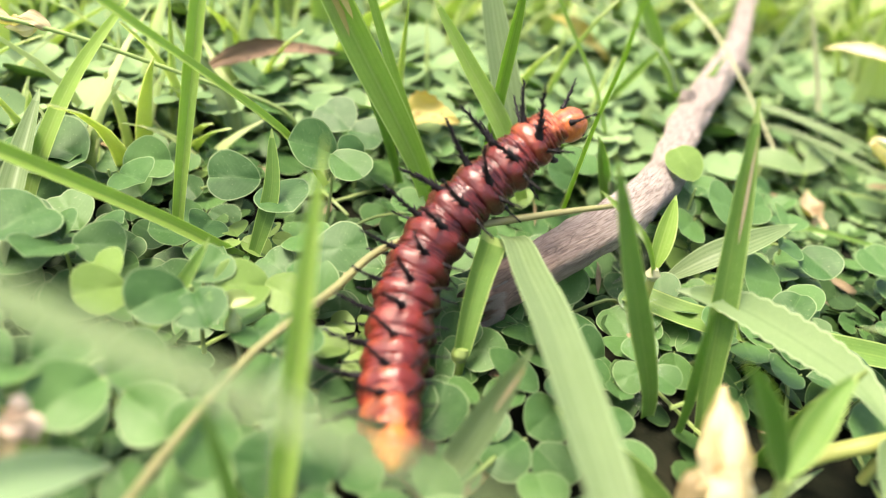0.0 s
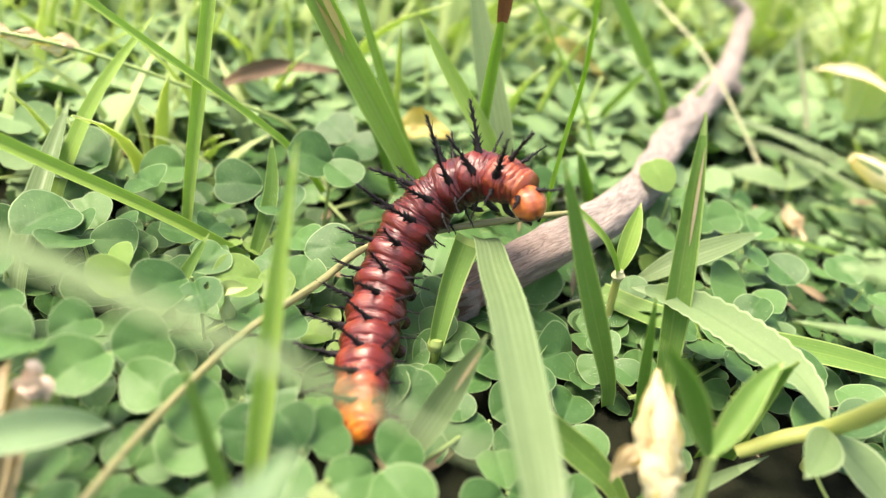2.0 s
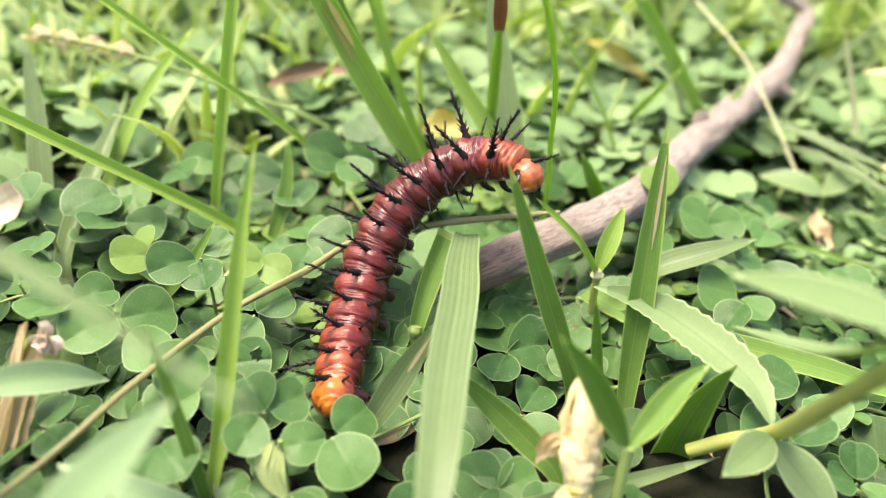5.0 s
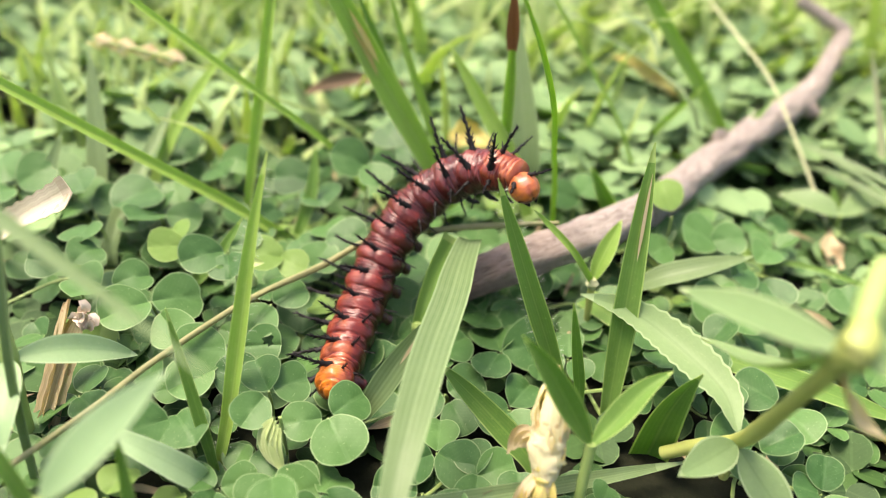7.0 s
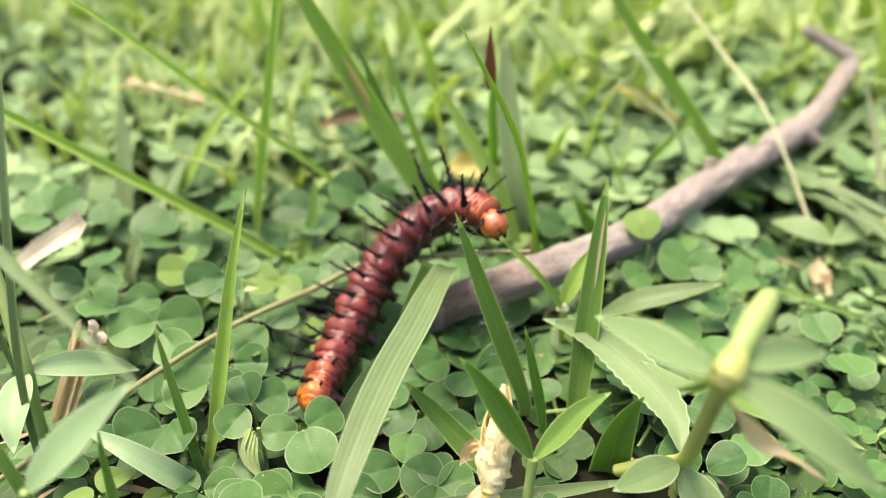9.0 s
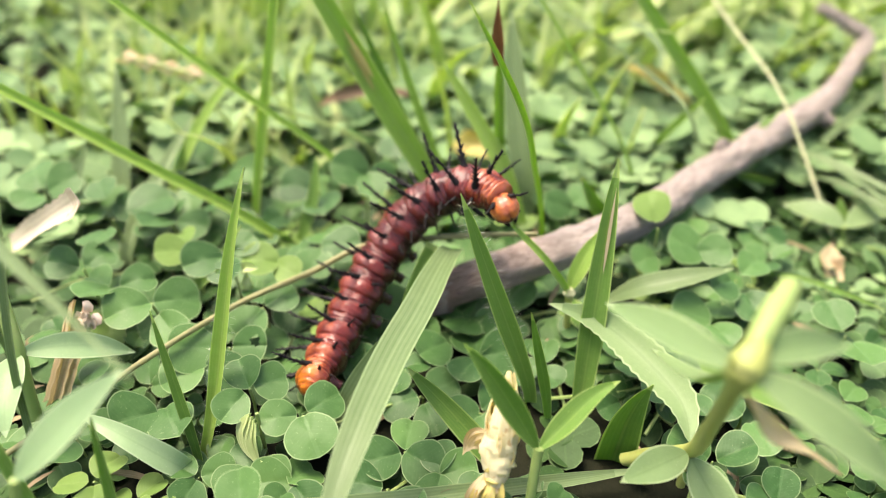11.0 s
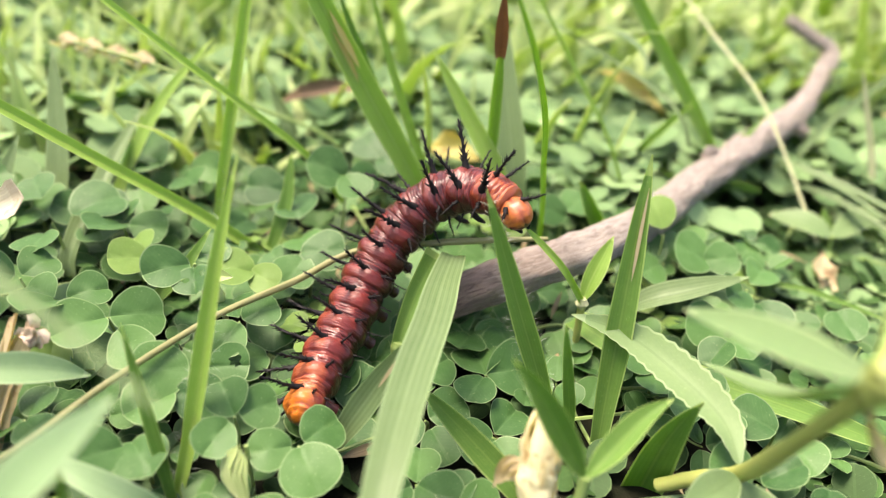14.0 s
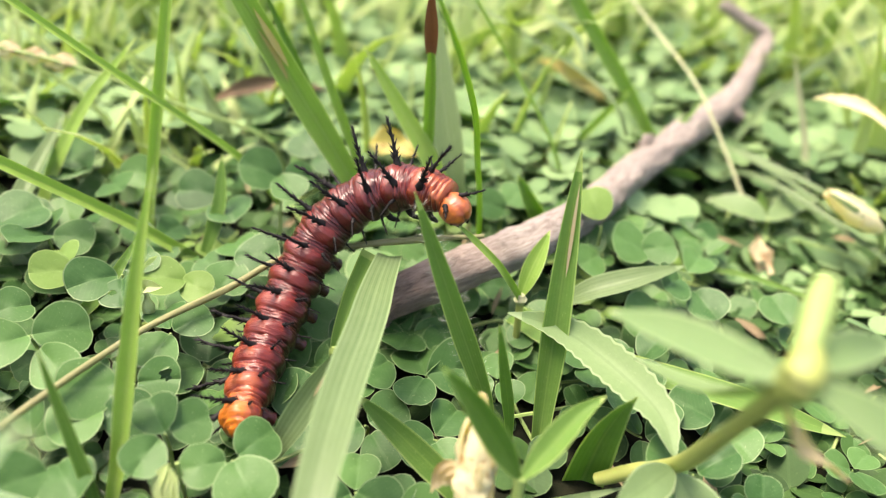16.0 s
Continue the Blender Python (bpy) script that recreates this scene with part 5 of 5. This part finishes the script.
    sprig((-4.4, 0.5, 0.95), (-4.12, 1.01, 1.0, 0.7), (-4.17, -0.01, 1.0, 0.52), (-4.97, 0.96, 1.05, 0.53))
    sprig((-5.8, 0.7, 0.95), (-6.14, 0.9, 1.05, 0.62), (-5.58, 0.92, 1.05, 0.6), (-5.8, 0.4, 0.98, 0.5))
    sprig((-3.8, 2.2, 0.92), (-4.4, 2.35, 1.0, 0.75), (-3.44, 1.92, 1.0, 0.54), (-3.43, 2.42, 0.95, 0.56))
    sprig((-2.2, 2.35, 0.92), (-2.54, 2.25, 0.95, 0.62), (-1.95, 1.98, 0.95, 0.6))
    sprig((-1.4, 3.6, 1.0), (-1.63, 3.8, 1.1, 0.6), (-1.2, 3.55, 1.0, 0.5))
    sprig((-1.62, -0.85, 0.72), (-1.95, -1.12, 0.8, 0.6), (-1.37, -0.78, 0.75, 0.48), holes=((-0.12, 0.6, 0.13, 0.12),))
    sprig((-1.75, -1.85, 0.64), (-1.92, -2.15, 0.72, 0.55), (-1.57, -1.98, 0.66, 0.53))
    sprig((0.7, -1.6, 0.21), (0.41, -1.65, 0.22, 0.5), (1.01, -1.78, 0.27, 0.48))
    sprig((0.55, 0.5, 0.4), (0.44, 0.25, 0.45, 0.58), (0.2, 0.6, 0.36, 0.5))
    sprig((2.75, 2.75, 0.86), (2.53, 2.9, 0.9, 0.5), (2.6, 2.5, 0.88, 0.46))
    sprig((1.35, 3.4, 0.85), (1.18, 3.34, 0.9, 0.52), (1.5, 3.7, 0.92, 0.5))
    sprig((3.5, 1.85, 0.66), (3.69, 1.59, 0.7, 0.44), (3.26, 1.81, 0.7, 0.58))
    sprig((4.0, 0.5, 0.55), (3.76, 0.56, 0.6, 0.54), (4.22, 0.19, 0.6, 0.51))
    sprig((5.1, 2.2, 0.65), (4.96, 2.5, 0.7, 0.52), (5.25, 1.84, 0.7, 0.52))
    sprig((-4.0, -0.5, 0.92), (-4.25, -0.59, 0.98, 0.46), (-3.95, -0.25, 0.95, 0.44))
    sprig((-1.85, 0.55, 0.9), (-2.03, 0.46, 0.95, 0.53), (-1.65, 0.5, 0.88, 0.42), young=True)
    sprig((-2.95, 0.25, 0.98), (-3.1, 0.1, 1.02, 0.5), (-3.2, 0.45, 0.98, 0.44), young=True)
    sprig((-0.62, -1.98, 0.3), (-0.42, -1.99, 0.32, 0.46), (-0.75, -2.2, 0.3, 0.46), (-0.8, -1.82, 0.34, 0.4))
    sprig((1.16, -1.28, 0.26), (1.06, -1.08, 0.3, 0.42), (1.34, -1.16, 0.3, 0.44), (1.2, -1.5, 0.26, 0.46))
    sprig((1.62, -1.5, 0.24), (1.58, -1.3, 0.28, 0.42), (1.45, -1.72, 0.24, 0.44), (1.85, -1.48, 0.26, 0.4))
    # a swollen yellowish bud on its own stalk
    base = Vector((-2.0, 0.3, 0.05))
    bud = empty("clover_bud", base, "swollen yellowish bud with a pale folded leaf on a stalk", "clover")
    v, f, u = tube([(0.03, -0.1, -0.05), (0.02, -0.12, 0.35), (-0.01, -0.16, 0.62)], [0.028, 0.026, 0.04], 8, 8, 0.05, 3)
    build("stalk", v, f, STEM_PALE, bud, "", u)
    v, f, u = tube([(-0.01, -0.16, 0.6), (-0.02, -0.17, 0.7), (-0.03, -0.15, 0.82), (-0.04, -0.13, 0.9)], [0.035, 0.068, 0.07, 0.03, 0.02], 12, 12, 0.05, 5)
    build("swelling", v, f, PALE_FOLD, bud, "swollen yellow-green base", u)
    v, f, u = ribbon([(-0.06, -0.12, 0.9), (0.0, -0.16, 1.0), (0.16, -0.14, 1.02)], 0.14, lance_width, (-0.3, -0.7, 0.6), 12, 6, 0.8, 0.02)
    build("leaflet", v, f, PALE_FOLD, bud, "pale folded leaf", u)
    # a folded pair of pale young leaflets
    base = Vector((-0.7, -1.7, 0.0))
    fold = empty("folded_leaflets", base, "pale yellow-green folded young clover leaflets", "clover")
    v, f, u = tube([(0, 0.05, -0.02), (-0.02, 0.06, 0.4), (-0.06, 0.08, 0.74)], [0.022, 0.02], 8, 6)
    build("stalk", v, f, STEM, fold, "", u)
    for k in range(4):
        line = [Vector((-0.79 + 0.03 * k, -1.62 - 0.015 * k, 0.78 - 0.02 * k)), Vector((-0.87 + 0.055 * k, -1.7 - 0.02 * k, 0.55)), Vector((-0.77 + 0.045 * k, -1.76 - 0.02 * k, 0.36)), Vector((-0.62 + 0.02 * k, -1.78 - 0.02 * k, 0.29 + 0.03 * k))]
        v, f, u = ribbon([p - base + Vector((0.02, -0.1, 0.06)) for p in line], 0.15, lance_width, (-0.45 + 0.1 * k, -0.7, 0.55), 14, 4, 0.3, 0.03)
        build("leaflet", v, f, PALE_FOLD, fold, "", u)
    kinds = [make_sprig(rng, h, z, y) for h, z, y in ((0.36, 0.46, 0), (0.42, 0.52, 0), (0.48, 0.42, 0), (0.52, 0.55, 0), (0.6, 0.48, 0), (0.66, 0.5, 0), (0.26, 0.5, 0), (0.55, 0.38, 1), (0.7, 0.52, 0), (0.45, 0.56, 0))]
    used = set()
    count = 0
    for j in range(20):
        for i in range(23):
            x, y = -5.3 + i * 0.51 + rng.uniform(-0.24, 0.24), -2.9 + j * 0.47 + rng.uniform(-0.22, 0.22)
            k = rng.randrange(len(kinds))
            if count > 285 or (x - 0.3) ** 2 / 30 + (y - 1.2) ** 2 / 20 > 1:
                continue
            if any((x - a) ** 2 + (y - b) ** 2 < (0.05 if x < -0.8 or y > 1 else 0.12) for a, b in taken):
                continue
            if -1.0 < x < -0.1 and -1.25 < y < 0.9 or -0.5 < x < 2.0 and 0.7 < y < 2.6:
                if rng.random() < 0.25:
                    continue
                k = 6
            if y < -0.7 and rng.random() < (0.6 if x > -0.3 else 0.2) or x > 1.3 and y < 0.4 and rng.random() < 0.7:
                continue
            if noise.noise(Vector((x * 0.8, y * 0.8, 5.0))) < -0.36:
                continue
            m = Matrix.Translation((x * U, y * U, ground_height(x, y) * U)) @ Euler((0.12 + rng.uniform(-0.12, 0.2), rng.uniform(-0.14, 0.14), 0)).to_matrix().to_4x4() @ Matrix.Rotation(rng.uniform(0, 6.28), 4, "Z") @ Matrix.Scale(rng.uniform(0.72, 1.12), 4)
            if k in used:
                copy_thing(kinds[k], m)
            else:
                used.add(k)
                kinds[k].matrix_basis = m
            count += 1


make_clover()


DISC = [(0.5 * math.sin(k * math.pi / 6) * (1 - 0.1 * math.cos(k * math.pi / 6)), 0.5 - 0.5 * math.cos(k * math.pi / 6)) for k in range(12)]


def quick_leaf(vs, fs, uv, rng, p, yaw, pitch, roll, size):
    """One low leaflet for the joined carpet."""
    m = Euler((pitch, roll, yaw)).to_matrix()
    o = len(vs)
    shape = DISC
    n = len(shape)
    cup = rng.uniform(-0.1, 0.25)
    for z in (0, -0.012):
        for a, b in shape:
            vs.append(p + m @ Vector((a * size, b * size, cup * abs(a) * size + z * 0.3)))
            uv.append((0.5 + a, b))
        vs.append(p + m @ Vector((0, size * 0.5, z)))
        uv.append((0.5, 0.5))
    for k in range(n):
        a, b = k, (k + 1) % n
        fs.append((o + n, o + a, o + b))
        fs.append((o + 2 * n + 1, o + n + 1 + b, o + n + 1 + a))


def make_carpet():
    rng = random.Random(5)
    vs, fs, uv = [], [], []

    def trefoil(x, y, h, size):
        nonlocal vs, fs, uv
        p = Vector((x, y, ground_height(x, y) + h))
        a = rng.uniform(0, 6.28)
        for g in (0, 2.06, -2.06):
            quick_leaf(vs, fs, uv, rng, p, a + g + rng.uniform(-0.25, 0.25), rng.uniform(-0.5, 0.6), rng.uniform(-0.5, 0.5), size * rng.uniform(0.8, 1.1))
    # Low layer in the darkened leaf colour, to deepen the gaps.
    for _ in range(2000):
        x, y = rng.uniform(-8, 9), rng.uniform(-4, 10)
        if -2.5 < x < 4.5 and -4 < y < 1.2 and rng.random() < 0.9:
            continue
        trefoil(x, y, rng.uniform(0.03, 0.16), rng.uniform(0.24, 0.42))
    tagged(build("clover_undergrowth", vs, fs, UNDER, None, "", uv), "low clover leaves close to the soil, shade painted into their colour", "clover", kind="stuff")
    vs, fs, uv = [], [], []
    for _ in range(6500):
        x, y = rng.uniform(-26, 24), rng.uniform(-5, 28)
        if (x - 0.5) ** 2 / 36 + (y - 1.2) ** 2 / 22 < 0.85 or abs(x) > 9 + 0.8 * (y + 5):
            continue
        if noise.noise(Vector((x * 0.5, y * 0.5, 2.0))) < -0.32:
            continue
        if -5.6 < x < -2 and y < 0.3 or -8 < x < 7 and y < -1:
            continue
        low = 3.9 < x < 7.2 and 3.0 < y < 6.6
        trefoil(x, y, rng.uniform(0.02, 0.12) if low else rng.uniform(0.15, 0.95), rng.uniform(0.3, 0.62))
    for _ in range(1500):
        x, y = rng.uniform(-9, 10), rng.uniform(4.2, 13)
        if 3.9 < x < 7.2 and 3.0 < y < 6.6:
            continue
        trefoil(x, y, rng.uniform(0.2, 0.85), rng.uniform(0.36, 0.6))
    for _ in range(2600):
        y = rng.uniform(5.5, 22)
        x = rng.uniform(-6 - 0.7 * y, 7 + 0.7 * y)
        if 3.5 < x < 7.2 and y < 10.5:
            continue
        trefoil(x, y, rng.uniform(0.2, 0.9), rng.uniform(0.4, 0.7))
    for _ in range(6500):
        x, y = rng.uniform(-46, 46), rng.uniform(-40, 46)
        if (x * x + y * y > 46 * 46) or y > -5 and abs(x) < 9 + 0.8 * (y + 5) and y < 28:
            continue
        trefoil(x, y, rng.uniform(0.15, 0.7), rng.uniform(0.4, 0.75))
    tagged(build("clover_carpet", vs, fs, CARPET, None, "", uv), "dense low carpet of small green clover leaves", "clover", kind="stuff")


make_carpet()


def make_far_grass():
    rng = random.Random(9)
    vs, fs, uv = [], [], []

    def strand(x, y, h, w, lean):
        if 2.0 < x < 7.0 and 3 < y < 10.5:
            return
        g = rng.uniform(0, 6.28)
        d = Vector((math.cos(g), math.sin(g), 0))
        p = Vector((x, y, ground_height(x, y) - 0.05))
        side = Vector((-math.sin(g + rng.uniform(-0.8, 0.8)), math.cos(g), 0)).normalized()
        o = len(vs)
        n = 5
        for lower in (0, 1):
            for k in range(n + 1):
                s = k / n
                c = p + Vector((0, 0, h * s * (1 - 0.25 * lean * s))) + d * (lean * h * s * s)
                ww = w * max(0.04, 1 - s ** 2.5) / 2
                for q in (-1, 0, 1):
                    vs.append(c + side * (ww * q) + d * (-0.03 if q == 0 else 0) - d * (0.02 * lower))
                    uv.append((0.5 + q * 0.5, s))
        c = (n + 1) * 3
        for k in range(n):
            for q in range(2):
                a = o + k * 3 + q
                fs.append((a, a + 1, a + 4, a + 3))
                fs.append((c + a, c + a + 3, c + a + 4, c + a + 1))
    for _ in range(2600):
        x, y = rng.uniform(-26, 26), rng.uniform(4.5, 36)
        if abs(x) > 10 + 0.8 * y or (y < 7 and rng.random() < 0.6) or noise.noise(Vector((x * 0.25, y * 0.25, 0))) < -0.2:
            continue
        strand(x, y, rng.uniform(1.0, 3.6), rng.uniform(0.1, 0.34), rng.uniform(0.1, 0.9))
    for _ in range(2300):
        x, y = rng.uniform(-24, 24), rng.uniform(7.5, 30)
        if abs(x) > 10 + 0.8 * y:
            continue
        strand(x, y, rng.uniform(1.2, 4.2), rng.uniform(0.22, 0.5), rng.uniform(0.2, 1.2))
    for _ in range(1600):
        x, y = rng.uniform(-44, 44), rng.uniform(-40, 44)
        if (x * x + y * y > 44 * 44) or y > -9 and abs(x) < 14 + 0.9 * (y + 9) and y < 30:
            continue
        strand(x, y, rng.uniform(1.0, 3.2), rng.uniform(0.2, 0.4), rng.uniform(0.2, 1.0))
    for _ in range(150):
        x, y = rng.uniform(-9, -2.6), rng.uniform(2.6, 8)
        strand(x, y, rng.uniform(0.8, 2.6), rng.uniform(0.1, 0.26), rng.uniform(0.1, 0.8))
    for _ in range(130):
        x, y = rng.uniform(7.2, 12), rng.uniform(1.5, 9)
        strand(x, y, rng.uniform(0.8, 2.4), rng.uniform(0.1, 0.22), rng.uniform(0.1, 0.8))
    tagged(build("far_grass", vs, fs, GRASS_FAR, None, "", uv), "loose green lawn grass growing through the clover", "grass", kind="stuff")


make_far_grass()


def make_debris():
    """Dry scraps and pale runners between the stalks."""
    rng = random.Random(31)
    vs, fs, uv = [], [], []
    for _ in range(120):
        x, y = rng.uniform(-6, 7), rng.uniform(-3.2, 9)
        p = Vector((x, y, ground_height(x, y) + rng.uniform(0.02, 0.4)))
        g, ln = rng.uniform(0, 6.28), rng.uniform(0.15, 0.7)
        d = Vector((math.cos(g), math.sin(g), rng.uniform(-0.3, 0.3)))
        v, f, u = ribbon([p, p + d * ln * 0.5 + Vector((0, 0, rng.uniform(-0.04, 0.06))), p + d * ln], rng.uniform(0.03, 0.12), lance_width, (rng.uniform(-0.5, 0.5), -0.3, 1), 5, 2, 0.4, 0.008, 40)
        o = len(vs)
        vs += v
        fs += [tuple(i + o for i in q) for q in f]
        uv += u
    tagged(build("dry_scraps", vs, fs, SCRAPS, None, "", uv), "scattered brown and straw-coloured dry scraps under clover", "litter", kind="stuff")
    vs, fs, uv = [], [], []
    for _ in range(70):
        x, y = rng.uniform(-6, 7), rng.uniform(-0.9, 7)
        p = Vector((x, y, ground_height(x, y) + rng.uniform(0.05, 0.3)))
        g, ln = rng.uniform(0, 6.28), rng.uniform(0.5, 1.4)
        d = Vector((math.cos(g), math.sin(g), 0))
        v, f, u = tube([p, p + d * ln * 0.5 + Vector((rng.uniform(-0.15, 0.15), 0, rng.uniform(0.0, 0.2))), p + d * ln + Vector((0, 0, rng.uniform(-0.1, 0.25)))], [0.022, 0.02, 0.018], 7, 5)
        o = len(vs)
        vs += v
        fs += [tuple(i + o for i in q) for q in f]
        uv += u
    tagged(build("clover_runners", vs, fs, STEM, None, "", uv), "thin pale green creeping runners under the clover", "runners", kind="stuff")


make_debris()


# ---- what moves ----
def motions():
    rows = [[] for _ in CATERPILLAR_PARTS]
    for t, ctrl in SHAPES:
        for r, m in zip(rows, link_poses(ctrl)):
            r.append((t, m))
    for p, r in zip(CATERPILLAR_PARTS, rows):
        walk(p, r)


motions()
